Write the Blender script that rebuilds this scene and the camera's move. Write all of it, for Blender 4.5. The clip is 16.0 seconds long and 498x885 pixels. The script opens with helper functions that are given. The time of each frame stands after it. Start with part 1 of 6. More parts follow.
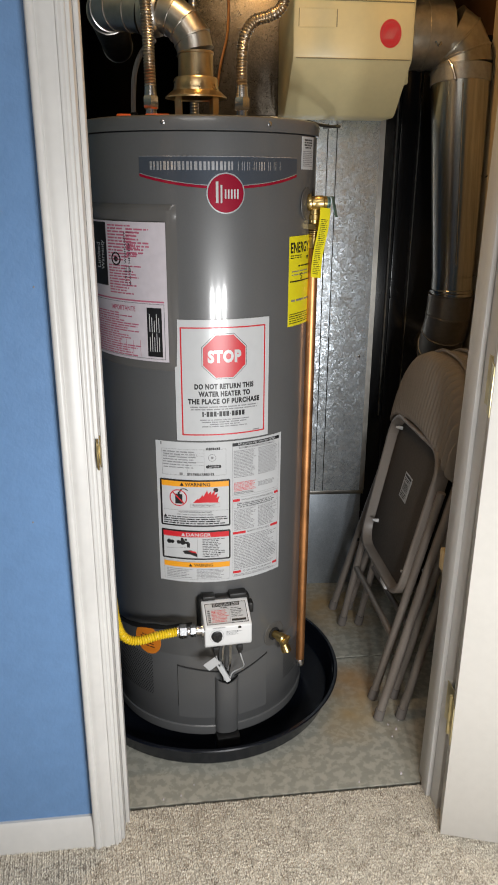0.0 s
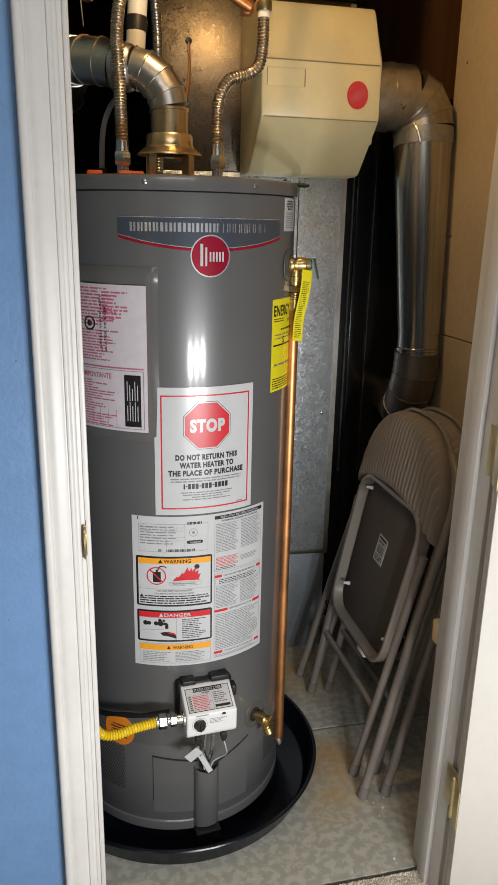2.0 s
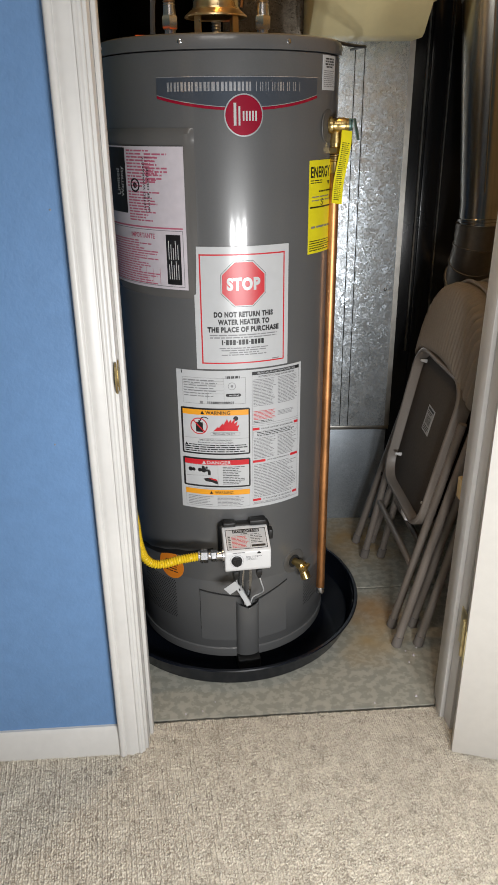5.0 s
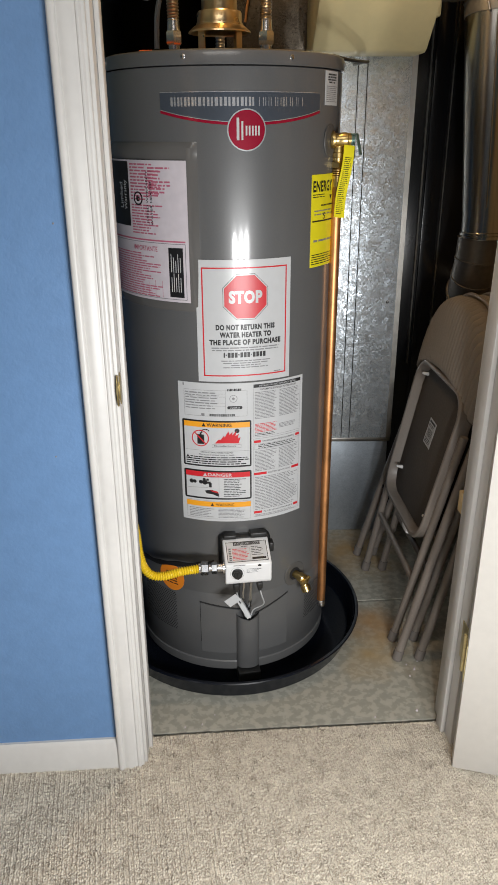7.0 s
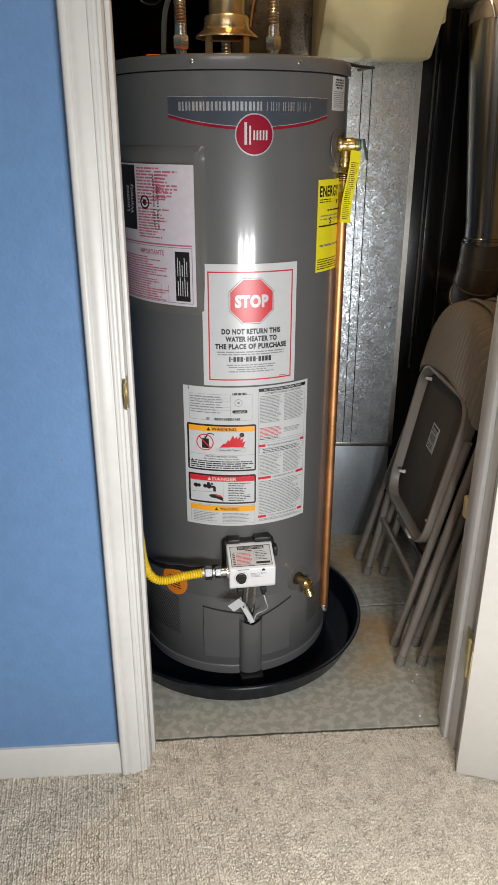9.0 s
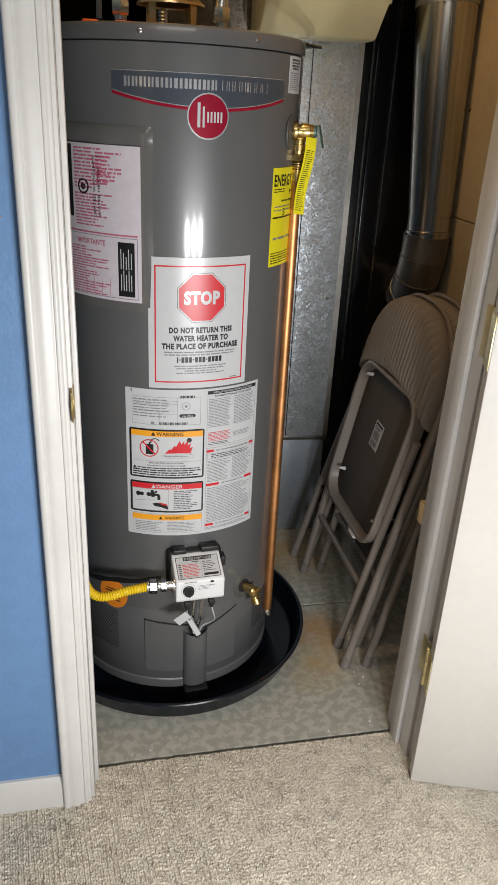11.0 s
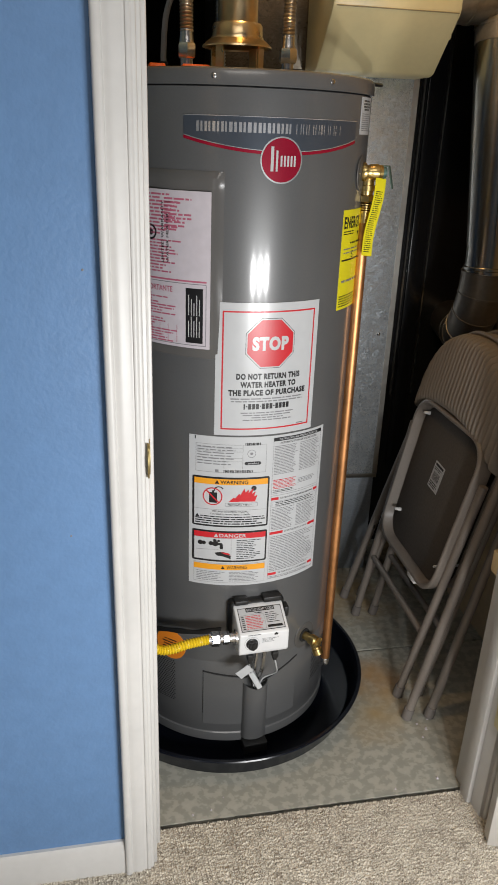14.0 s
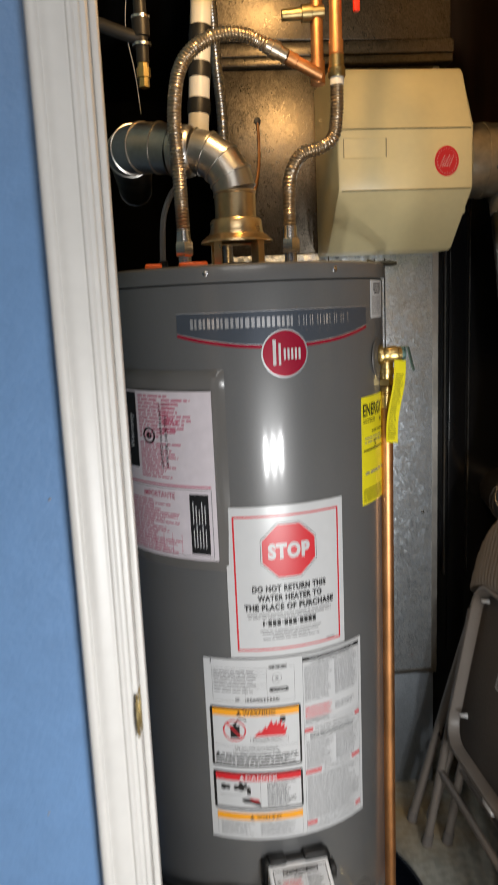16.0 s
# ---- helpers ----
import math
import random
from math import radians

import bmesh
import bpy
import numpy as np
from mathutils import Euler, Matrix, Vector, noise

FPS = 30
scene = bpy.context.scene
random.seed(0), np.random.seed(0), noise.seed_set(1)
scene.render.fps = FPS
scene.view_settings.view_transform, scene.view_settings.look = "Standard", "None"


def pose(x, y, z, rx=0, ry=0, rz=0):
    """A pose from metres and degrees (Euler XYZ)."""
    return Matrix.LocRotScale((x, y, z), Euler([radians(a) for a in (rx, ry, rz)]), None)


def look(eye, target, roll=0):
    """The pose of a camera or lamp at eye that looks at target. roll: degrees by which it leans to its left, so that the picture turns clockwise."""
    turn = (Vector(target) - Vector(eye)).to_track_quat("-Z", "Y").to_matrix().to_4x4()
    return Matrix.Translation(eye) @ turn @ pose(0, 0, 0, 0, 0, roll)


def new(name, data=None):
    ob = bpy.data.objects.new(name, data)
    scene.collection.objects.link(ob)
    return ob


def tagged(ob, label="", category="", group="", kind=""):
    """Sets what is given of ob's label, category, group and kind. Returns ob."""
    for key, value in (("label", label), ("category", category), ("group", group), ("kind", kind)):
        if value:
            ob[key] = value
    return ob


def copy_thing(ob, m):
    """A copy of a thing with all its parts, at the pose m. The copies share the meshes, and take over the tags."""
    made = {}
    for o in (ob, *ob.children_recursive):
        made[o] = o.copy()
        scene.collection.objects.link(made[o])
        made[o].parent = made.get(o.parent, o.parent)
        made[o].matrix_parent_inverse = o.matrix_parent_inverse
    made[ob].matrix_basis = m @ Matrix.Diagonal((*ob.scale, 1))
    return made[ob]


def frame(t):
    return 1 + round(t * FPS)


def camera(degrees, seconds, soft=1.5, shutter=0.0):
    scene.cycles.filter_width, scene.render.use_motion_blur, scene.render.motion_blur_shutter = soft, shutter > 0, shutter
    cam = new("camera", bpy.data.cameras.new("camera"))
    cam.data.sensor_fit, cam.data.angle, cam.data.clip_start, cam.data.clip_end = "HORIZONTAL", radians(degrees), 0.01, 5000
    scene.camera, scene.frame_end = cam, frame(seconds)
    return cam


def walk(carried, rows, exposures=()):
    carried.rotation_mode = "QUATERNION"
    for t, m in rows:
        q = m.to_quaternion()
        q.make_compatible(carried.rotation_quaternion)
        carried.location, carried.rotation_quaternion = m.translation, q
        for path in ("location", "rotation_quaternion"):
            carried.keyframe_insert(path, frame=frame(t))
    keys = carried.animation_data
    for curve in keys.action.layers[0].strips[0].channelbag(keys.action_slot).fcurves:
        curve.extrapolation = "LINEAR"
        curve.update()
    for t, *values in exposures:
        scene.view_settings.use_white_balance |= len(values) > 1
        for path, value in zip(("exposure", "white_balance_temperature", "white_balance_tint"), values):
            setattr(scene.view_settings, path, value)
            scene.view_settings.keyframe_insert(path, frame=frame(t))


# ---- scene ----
cam = camera(37.2, 16.0, soft=1.0, shutter=0.4)
PATH = [
    (0, (0.009, 0.076, 1.313), (0.238, 1.946, 0.643), 0.3),
    (0.5, (-0.038, 0.138, 1.337), (0.251, 2.008, 0.689), 0.9),
    (1, (-0.091, 0.197, 1.351), (0.277, 2.062, 0.729), 1.4),
    (1.5, (-0.106, 0.219, 1.343), (0.322, 2.079, 0.745), 1.7),
    (2, (-0.107, 0.202, 1.346), (0.345, 2.065, 0.778), 1.2),
    (2.5, (-0.065, 0.154, 1.352), (0.347, 2.036, 0.817), 0.4),
    (3, (-0.004, 0.091, 1.343), (0.28, 2.005, 0.838), -1.2),
    (3.5, (0.045, 0.044, 1.308), (0.17, 1.971, 0.784), -3.0),
    (4, (0.074, 0.019, 1.303), (0.217, 1.911, 0.671), -2.6),
    (4.5, (0.057, 0.027, 1.282), (0.197, 1.871, 0.521), -1.2),
    (4.7, (0.042, 0.039, 1.282), (0.171, 1.866, 0.479), -0.7),
    (7, (0.044, 0.043, 1.289), (0.166, 1.881, 0.509), -0.3),
    (7.5, (0.037, 0.036, 1.293), (0.159, 1.876, 0.52), -0.1),
    (8, (0.024, 0.039, 1.293), (0.139, 1.881, 0.523), -0.0),
    (8.5, (0.031, 0.034, 1.291), (0.151, 1.878, 0.526), 0.0),
    (9, (0.024, 0.046, 1.289), (0.158, 1.887, 0.519), 0.1),
    (9.5, (0.024, 0.055, 1.295), (0.211, 1.887, 0.513), 0.5),
    (10, (0.002, 0.096, 1.304), (0.268, 1.914, 0.515), 1.2),
    (10.2, (-0.01, 0.113, 1.308), (0.289, 1.925, 0.517), 1.5),
    (12.3, (-0.129, 0.227, 1.306), (0.348, 1.955, 0.417), 3.7),
    (12.5, (-0.131, 0.226, 1.312), (0.347, 1.964, 0.445), 3.2),
    (13, (-0.134, 0.23, 1.325), (0.349, 2.013, 0.558), 2.8),
    (13.5, (-0.151, 0.251, 1.323), (0.284, 2.063, 0.595), 3.2),
    (14, (-0.152, 0.258, 1.33), (0.206, 2.068, 0.556), 2.1),
    (14.5, (-0.16, 0.246, 1.34), (0.162, 2.065, 0.573), 0.7),
    (15, (-0.15, 0.246, 1.343), (0.139, 2.094, 0.634), -0.7),
    (15.5, (-0.129, 0.277, 1.344), (0.149, 2.177, 0.785), -2.1),
    (16, (-0.046, 0.429, 1.367), (0.175, 2.381, 0.995), -2.5),
]
walk(cam, [(t, look(eye, target, roll)) for t, eye, target, roll in PATH])

# ---- world and lamps ----
world = bpy.data.worlds.new("world")
scene.world = world
world.use_nodes = True
world.node_tree.nodes["Background"].inputs[0].default_value = (0.9, 0.95, 1.0, 1)
world.node_tree.nodes["Background"].inputs[1].default_value = 0.02


def area(name, at, target, w, h, watts, colour):
    data = bpy.data.lights.new(name, "AREA")
    data.shape, data.size, data.size_y, data.energy, data.color = "RECTANGLE", w, h, watts, colour
    ob = new(name, data)
    ob.matrix_world = look(at, target)
    return ob


# a work light with three bright strips stands low, beside the way
for dx in (-0.17, 0.0, 0.17):
    area("work_light", (0.43 + dx, 0.12 + 0.03 * dx, 0.72), (0.12 + dx, 1.6, 0.55), 0.07, 0.13, 6.4, (0.985, 0.99, 0.99))
area("room_ceiling_light", (-0.1, -0.3, 2.36), (-0.1, 0.1, 0.0), 1.2, 0.6, 11.0, (1.0, 0.96, 0.91))
bulb = bpy.data.lights.new("utility_bulb", "POINT")
bulb.energy, bulb.color, bulb.shadow_soft_size = 11.0, (1.0, 0.60, 0.24), 0.035
new("utility_bulb", bulb).location = (0.17, 1.58, 2.06)


# ---- materials ----
def mat(name, colour, rough=0.5, metal=0.0, grain=0.0, grain_scale=60.0, blotch=0.0, blotch_scale=4.0, bump=0.0, bump_scale=200.0,
        rough_var=0.0, spec=0.5, stretch=(1, 1, 1), rand=0.0, coat=0.0):
    """A painted, metal or plastic surface with fine grain, larger blotches and a fine relief."""
    m = bpy.data.materials.new(name)
    m.use_nodes = True
    nt = m.node_tree
    b = nt.nodes["Principled BSDF"]
    b.inputs["Roughness"].default_value, b.inputs["Metallic"].default_value = rough, metal
    b.inputs["Specular IOR Level"].default_value = spec
    b.inputs["Coat Weight"].default_value = coat
    b.inputs["Coat Roughness"].default_value = 0.11
    tc = nt.nodes.new("ShaderNodeTexCoord")
    mp = nt.nodes.new("ShaderNodeMapping")
    mp.inputs["Scale"].default_value = stretch
    nt.links.new(tc.outputs["Object"], mp.inputs[0])

    def noise_node(scale, detail=4.0):
        n = nt.nodes.new("ShaderNodeTexNoise")
        n.inputs["Scale"].default_value, n.inputs["Detail"].default_value = scale, detail
        nt.links.new(mp.outputs[0], n.inputs["Vector"])
        return n

    rgb = nt.nodes.new("ShaderNodeRGB")
    rgb.outputs[0].default_value = (*colour, 1)
    out = rgb.outputs[0]
    for amount, scale in ((blotch, blotch_scale), (grain, grain_scale)):
        if amount:
            n = noise_node(scale)
            mr = nt.nodes.new("ShaderNodeMapRange")
            mr.inputs["From Min"].default_value, mr.inputs["From Max"].default_value = 0.3, 0.7
            mr.inputs["To Min"].default_value, mr.inputs["To Max"].default_value = 1 - amount, 1 + amount
            nt.links.new(n.outputs[0], mr.inputs[0])
            mx = nt.nodes.new("ShaderNodeMix")
            mx.data_type, mx.blend_type = "RGBA", "MULTIPLY"
            mx.inputs[0].default_value = 1
            nt.links.new(out, mx.inputs[6])
            nt.links.new(mr.outputs[0], mx.inputs[7])
            out = mx.outputs[2]
    if rand:
        oi = nt.nodes.new("ShaderNodeObjectInfo")
        mr = nt.nodes.new("ShaderNodeMapRange")
        mr.inputs["To Min"].default_value, mr.inputs["To Max"].default_value = 1 - rand, 1 + rand
        nt.links.new(oi.outputs["Random"], mr.inputs[0])
        mx = nt.nodes.new("ShaderNodeMix")
        mx.data_type, mx.blend_type = "RGBA", "MULTIPLY"
        mx.inputs[0].default_value = 1
        nt.links.new(out, mx.inputs[6])
        nt.links.new(mr.outputs[0], mx.inputs[7])
        out = mx.outputs[2]
    nt.links.new(out, b.inputs["Base Color"])
    if rough_var:
        n = noise_node(blotch_scale * 3)
        mr = nt.nodes.new("ShaderNodeMapRange")
        mr.inputs["To Min"].default_value, mr.inputs["To Max"].default_value = max(0.02, rough - rough_var), rough + rough_var
        nt.links.new(n.outputs[0], mr.inputs[0])
        nt.links.new(mr.outputs[0], b.inputs["Roughness"])
    if bump:
        n = noise_node(bump_scale, 2.0)
        bp = nt.nodes.new("ShaderNodeBump")
        bp.inputs["Strength"].default_value, bp.inputs["Distance"].default_value = bump, 0.002
        nt.links.new(n.outputs[0], bp.inputs["Height"])
        nt.links.new(bp.outputs[0], b.inputs["Normal"])
    return m


def ramp_mat(name, texture, scale, stops, rough, metal=0.0, bump=0.0, detail=3.0, rough_to=None, second=None):
    """A surface whose colour runs through stops by a noise or a cell pattern."""
    m = bpy.data.materials.new(name)
    m.use_nodes = True
    nt = m.node_tree
    b = nt.nodes["Principled BSDF"]
    b.inputs["Roughness"].default_value, b.inputs["Metallic"].default_value = rough, metal
    tc = nt.nodes.new("ShaderNodeTexCoord")
    if texture == "cells":
        n = nt.nodes.new("ShaderNodeTexVoronoi")
        n.inputs["Scale"].default_value = scale
        warp = nt.nodes.new("ShaderNodeTexNoise")
        warp.inputs["Scale"].default_value = scale * 0.9
        add = nt.nodes.new("ShaderNodeMixRGB")
        add.blend_type = "ADD"
        add.inputs[0].default_value = 0.06
        nt.links.new(tc.outputs["Object"], warp.inputs["Vector"])
        nt.links.new(tc.outputs["Object"], add.inputs[1])
        nt.links.new(warp.outputs["Color"], add.inputs[2])
        nt.links.new(add.outputs[0], n.inputs["Vector"])
        sep = nt.nodes.new("ShaderNodeSeparateColor")
        nt.links.new(n.outputs["Color"], sep.inputs[0])
        value = sep.outputs[0]
    else:
        n = nt.nodes.new("ShaderNodeTexNoise")
        n.inputs["Scale"].default_value, n.inputs["Detail"].default_value = scale, detail
        nt.links.new(tc.outputs["Object"], n.inputs["Vector"])
        value = n.outputs[0]
    cr = nt.nodes.new("ShaderNodeValToRGB")
    while len(cr.color_ramp.elements) < len(stops):
        cr.color_ramp.elements.new(0.5)
    for e, (p, c) in zip(cr.color_ramp.elements, stops):
        e.position, e.color = p, (*c, 1)
    nt.links.new(value, cr.inputs[0])
    out = cr.outputs[0]
    if second:
        colour, s_scale, lo, hi = second
        n2 = nt.nodes.new("ShaderNodeTexNoise")
        n2.inputs["Scale"].default_value, n2.inputs["Detail"].default_value = s_scale, 5
        nt.links.new(tc.outputs["Object"], n2.inputs["Vector"])
        mr = nt.nodes.new("ShaderNodeMapRange")
        mr.inputs["From Min"].default_value, mr.inputs["From Max"].default_value = lo, hi
        nt.links.new(n2.outputs[0], mr.inputs[0])
        mx = nt.nodes.new("ShaderNodeMix")
        mx.data_type = "RGBA"
        nt.links.new(mr.outputs[0], mx.inputs[0])
        nt.links.new(out, mx.inputs[6])
        mx.inputs[7].default_value = (*colour, 1)
        out = mx.outputs[2]
    nt.links.new(out, b.inputs["Base Color"])
    if rough_to is not None:
        mr = nt.nodes.new("ShaderNodeMapRange")
        mr.inputs["To Min"].default_value, mr.inputs["To Max"].default_value = rough, rough_to
        nt.links.new(value, mr.inputs[0])
        nt.links.new(mr.outputs[0], b.inputs["Roughness"])
    if bump and texture == "cells":           # each crystal leans its own way
        sub = nt.nodes.new("ShaderNodeVectorMath")
        sub.operation = "SUBTRACT"
        sub.inputs[1].default_value = (0.5, 0.5, 0.5)
        nt.links.new(n.outputs["Color"], sub.inputs[0])
        sc = nt.nodes.new("ShaderNodeVectorMath")
        sc.operation = "SCALE"
        sc.inputs["Scale"].default_value = bump
        nt.links.new(sub.outputs[0], sc.inputs[0])
        ge = nt.nodes.new("ShaderNodeNewGeometry")
        ad = nt.nodes.new("ShaderNodeVectorMath")
        nt.links.new(sc.outputs[0], ad.inputs[0])
        nt.links.new(ge.outputs["Normal"], ad.inputs[1])
        no = nt.nodes.new("ShaderNodeVectorMath")
        no.operation = "NORMALIZE"
        nt.links.new(ad.outputs[0], no.inputs[0])
        nt.links.new(no.outputs[0], b.inputs["Normal"])
    elif bump:
        bp = nt.nodes.new("ShaderNodeBump")
        bp.inputs["Strength"].default_value, bp.inputs["Distance"].default_value = bump, 0.002
        nt.links.new(value, bp.inputs["Height"])
        nt.links.new(bp.outputs[0], b.inputs["Normal"])
    return m


BLUE = mat("blue_wall_paint", (0.132, 0.25, 0.455), 0.45, grain=0.04, grain_scale=40, blotch=0.05, blotch_scale=2, bump=0.35, bump_scale=130)
TRIM = mat("white_trim_paint", (0.625, 0.61, 0.585), 0.40, grain=0.02, blotch=0.05, blotch_scale=6, bump=0.06, bump_scale=60)
DOOR = mat("white_door_paint", (0.565, 0.54, 0.50), 0.38, grain=0.02, blotch=0.04, blotch_scale=3, bump=0.08, bump_scale=90)
TAN = mat("tan_wallboard", (0.56, 0.45, 0.29), 0.75, grain=0.05, blotch=0.10, blotch_scale=3, bump=0.1)
BROWN = mat("brown_wall_panel", (0.22, 0.11, 0.05), 0.6, grain=0.15, grain_scale=30, blotch=0.2, stretch=(1, 1, 0.1))
# near-black colour stands in for the gloom of the deep utility room
UNLITWALL = mat("unlit_black_surface", (0.018, 0.017, 0.016), 0.9, blotch=0.2, bump=0.2)
CEIL = mat("ceiling_paint", (0.75, 0.73, 0.70), 0.8, bump=0.2, bump_scale=80)
CARPET = ramp_mat("beige_loop_carpet", "cells", 165, ((0.0, (0.13, 0.105, 0.08)), (0.24, (0.42, 0.37, 0.30)), (0.6, (0.63, 0.575, 0.475)), (1.0, (0.80, 0.74, 0.63))), 0.95, second=((0.47, 0.415, 0.33), 6.0, 0.55, 1.3))
GAP = mat("dusty_dark_gap", (0.055, 0.045, 0.035), 0.9, grain=0.3, grain_scale=120)
CONCRETE = ramp_mat("mottled_concrete", "noise", 52, ((0.36, (0.325, 0.322, 0.275)), (0.485, (0.345, 0.342, 0.292)), (0.535, (0.425, 0.412, 0.352)), (0.7, (0.455, 0.442, 0.38))),
                    0.55, bump=0.06, detail=2.0)


def stain(m, at, size, colour, amount):
    """A ragged stain of one spot on a floor."""
    nt = m.node_tree
    base = nt.nodes["Principled BSDF"].inputs["Base Color"]
    tc, no, dist = nt.nodes.new("ShaderNodeTexCoord"), nt.nodes.new("ShaderNodeTexNoise"), nt.nodes.new("ShaderNodeVectorMath")
    no.inputs["Scale"].default_value, no.inputs["Detail"].default_value = 16, 4
    dist.operation = "DISTANCE"
    dist.inputs[1].default_value = at
    mad, mr, mx = nt.nodes.new("ShaderNodeMath"), nt.nodes.new("ShaderNodeMapRange"), nt.nodes.new("ShaderNodeMix")
    mad.operation = "MULTIPLY_ADD"
    mad.inputs[1].default_value = size * 1.6
    mr.inputs["From Min"].default_value, mr.inputs["From Max"].default_value = size * 2.0, size * 0.6
    mr.inputs["To Max"].default_value = amount
    mx.data_type = "RGBA"
    mx.inputs[7].default_value = (*colour, 1)
    nt.links.new(tc.outputs["Object"], no.inputs["Vector"])
    nt.links.new(tc.outputs["Object"], dist.inputs[0])
    nt.links.new(no.outputs[0], mad.inputs[0])
    nt.links.new(dist.outputs["Value"], mad.inputs[2])
    nt.links.new(mad.outputs[0], mr.inputs[0])
    nt.links.new(mr.outputs[0], mx.inputs[0])
    nt.links.new(base.links[0].from_socket, mx.inputs[6])
    nt.links.new(mx.outputs[2], base)


stain(CONCRETE, (0.50, 1.735, 0.0), 0.095, (0.42, 0.23, 0.075), 1.0)
stain(CONCRETE, (0.52, 2.14, 0.0), 0.17, (0.42, 0.26, 0.09), 0.95)
stain(CONCRETE, (0.47, 1.62, 0.0), 0.10, (0.42, 0.30, 0.14), 0.8)
JACKET = mat("grey_heater_paint", (0.107, 0.108, 0.109), 0.36, grain=0.03, grain_scale=300, blotch=0.05, blotch_scale=5, bump=0.02, bump_scale=350, rough_var=0.03, coat=0.55)
JACKET_DARK = mat("dark_seam", (0.01, 0.01, 0.01), 0.8)
RECESS = mat("recess_grey", (0.09, 0.086, 0.08), 0.5)
PANMAT = mat("black_pan_plastic", (0.005, 0.0065, 0.011), 0.22, blotch=0.3, blotch_scale=8, rough_var=0.1, bump=0.03)
WHITE_PRINT = mat("white_label_stock", (0.55, 0.56, 0.57), 0.30, grain=0.02, blotch=0.03, coat=0.15)
BLACK_PRINT = mat("black_ink", (0.012, 0.012, 0.013), 0.4)
GREY_PRINT = mat("grey_ink", (0.22, 0.22, 0.23), 0.45)
RED_PRINT = mat("red_ink", (0.60, 0.02, 0.03), 0.35)
PINK_PRINT = mat("faded_red_ink", (0.50, 0.13, 0.20), 0.5)
ORANGE_PRINT = mat("orange_ink", (0.85, 0.36, 0.02), 0.4)
YELLOW_PRINT = mat("yellow_label", (0.86, 0.76, 0.02), 0.4, grain=0.03)
BADGE = mat("badge_grey_blue", (0.085, 0.100, 0.125), 0.28, metal=0.4)
BADGE_RED = mat("badge_red", (0.36, 0.010, 0.035), 0.25, metal=0.3, coat=0.3)
SILVER = mat("silver_print", (0.72, 0.72, 0.73), 0.25, metal=0.7)
PAPER = mat("paper_in_pouch", (0.62, 0.57, 0.61), 0.35, grain=0.04, blotch=0.06, coat=0.3)
POUCH = mat("clear_pouch_film", (0.125, 0.12, 0.115), 0.22, bump=0.3, bump_scale=38)
GALV = ramp_mat("galvanised_sheet", "cells", 122, ((0.0, (0.44, 0.49, 0.54)), (0.5, (0.78, 0.84, 0.89)), (1.0, (0.95, 0.98, 1.0))), 0.36, metal=0.84, bump=0.33, rough_to=0.46)
# the duct's own sheet, dulled brown and darkened to hold down the bulb's glare
PLENUM = ramp_mat("dusty_dimmed_galvanised", "cells", 150, ((0.0, (0.095, 0.080, 0.060)), (0.5, (0.135, 0.115, 0.088)), (1.0, (0.19, 0.16, 0.125))), 0.27, metal=0.85, bump=0.08, rough_to=0.40)
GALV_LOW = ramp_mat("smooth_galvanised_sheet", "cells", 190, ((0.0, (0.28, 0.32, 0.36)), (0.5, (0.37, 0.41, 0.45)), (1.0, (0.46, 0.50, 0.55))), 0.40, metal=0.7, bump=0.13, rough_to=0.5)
GALV_PIPE = mat("galvanised_pipe", (0.46, 0.44, 0.405), 0.33, metal=1.0, grain=0.08, grain_scale=90, blotch=0.10, blotch_scale=9, bump=0.05, bump_scale=60, rough_var=0.08)
# grain stretched along the pipe paints streaky reflections into its colour
VENT = mat("streaked_duct_metal", (0.46, 0.445, 0.41), 0.24, metal=1.0, grain=0.28, grain_scale=70, blotch=0.12, blotch_scale=9, bump=0.03, bump_scale=60, rough_var=0.08, stretch=(1, 1, 0.025))
ELBOW = mat("taped_elbow_metal", (0.42, 0.38, 0.31), 0.34, metal=0.9, grain=0.12, grain_scale=70, blotch=0.22, blotch_scale=16, bump=0.25, bump_scale=45, rough_var=0.1)
FOIL = mat("grey_foil_tape", (0.33, 0.32, 0.30), 0.42, metal=0.7, grain=0.1, grain_scale=120, blotch=0.18, blotch_scale=22, bump=0.5, bump_scale=70)
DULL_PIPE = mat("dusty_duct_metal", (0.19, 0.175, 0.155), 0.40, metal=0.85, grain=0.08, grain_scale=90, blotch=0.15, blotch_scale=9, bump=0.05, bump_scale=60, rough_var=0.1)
STEEL = mat("stainless_hose", (0.56, 0.475, 0.37), 0.34, metal=1.0, grain=0.05)
CHROME = mat("zinc_fitting", (0.62, 0.62, 0.63), 0.25, metal=1.0, bump=0.05)
HINGE = mat("pale_brass", (0.72, 0.63, 0.36), 0.36, metal=0.9, blotch=0.12, blotch_scale=40)
COPPER = mat("copper_pipe", (0.66, 0.32, 0.135), 0.47, metal=1.0, blotch=0.22, blotch_scale=14, grain=0.06, rough_var=0.08)
stain(COPPER, (0.344, 1.690, 1.165), 0.05, (0.17, 0.10, 0.035), 0.85)
BRASS = mat("brass", (0.64, 0.47, 0.19), 0.30, metal=1.0, blotch=0.15, blotch_scale=30)
# golden-toned sheet for the draught hood and the flue collar
HOOD = mat("gold_toned_sheet", (0.62, 0.47, 0.27), 0.30, metal=1.0, grain=0.06, grain_scale=90, blotch=0.2, blotch_scale=14, bump=0.05, bump_scale=60, rough_var=0.08)
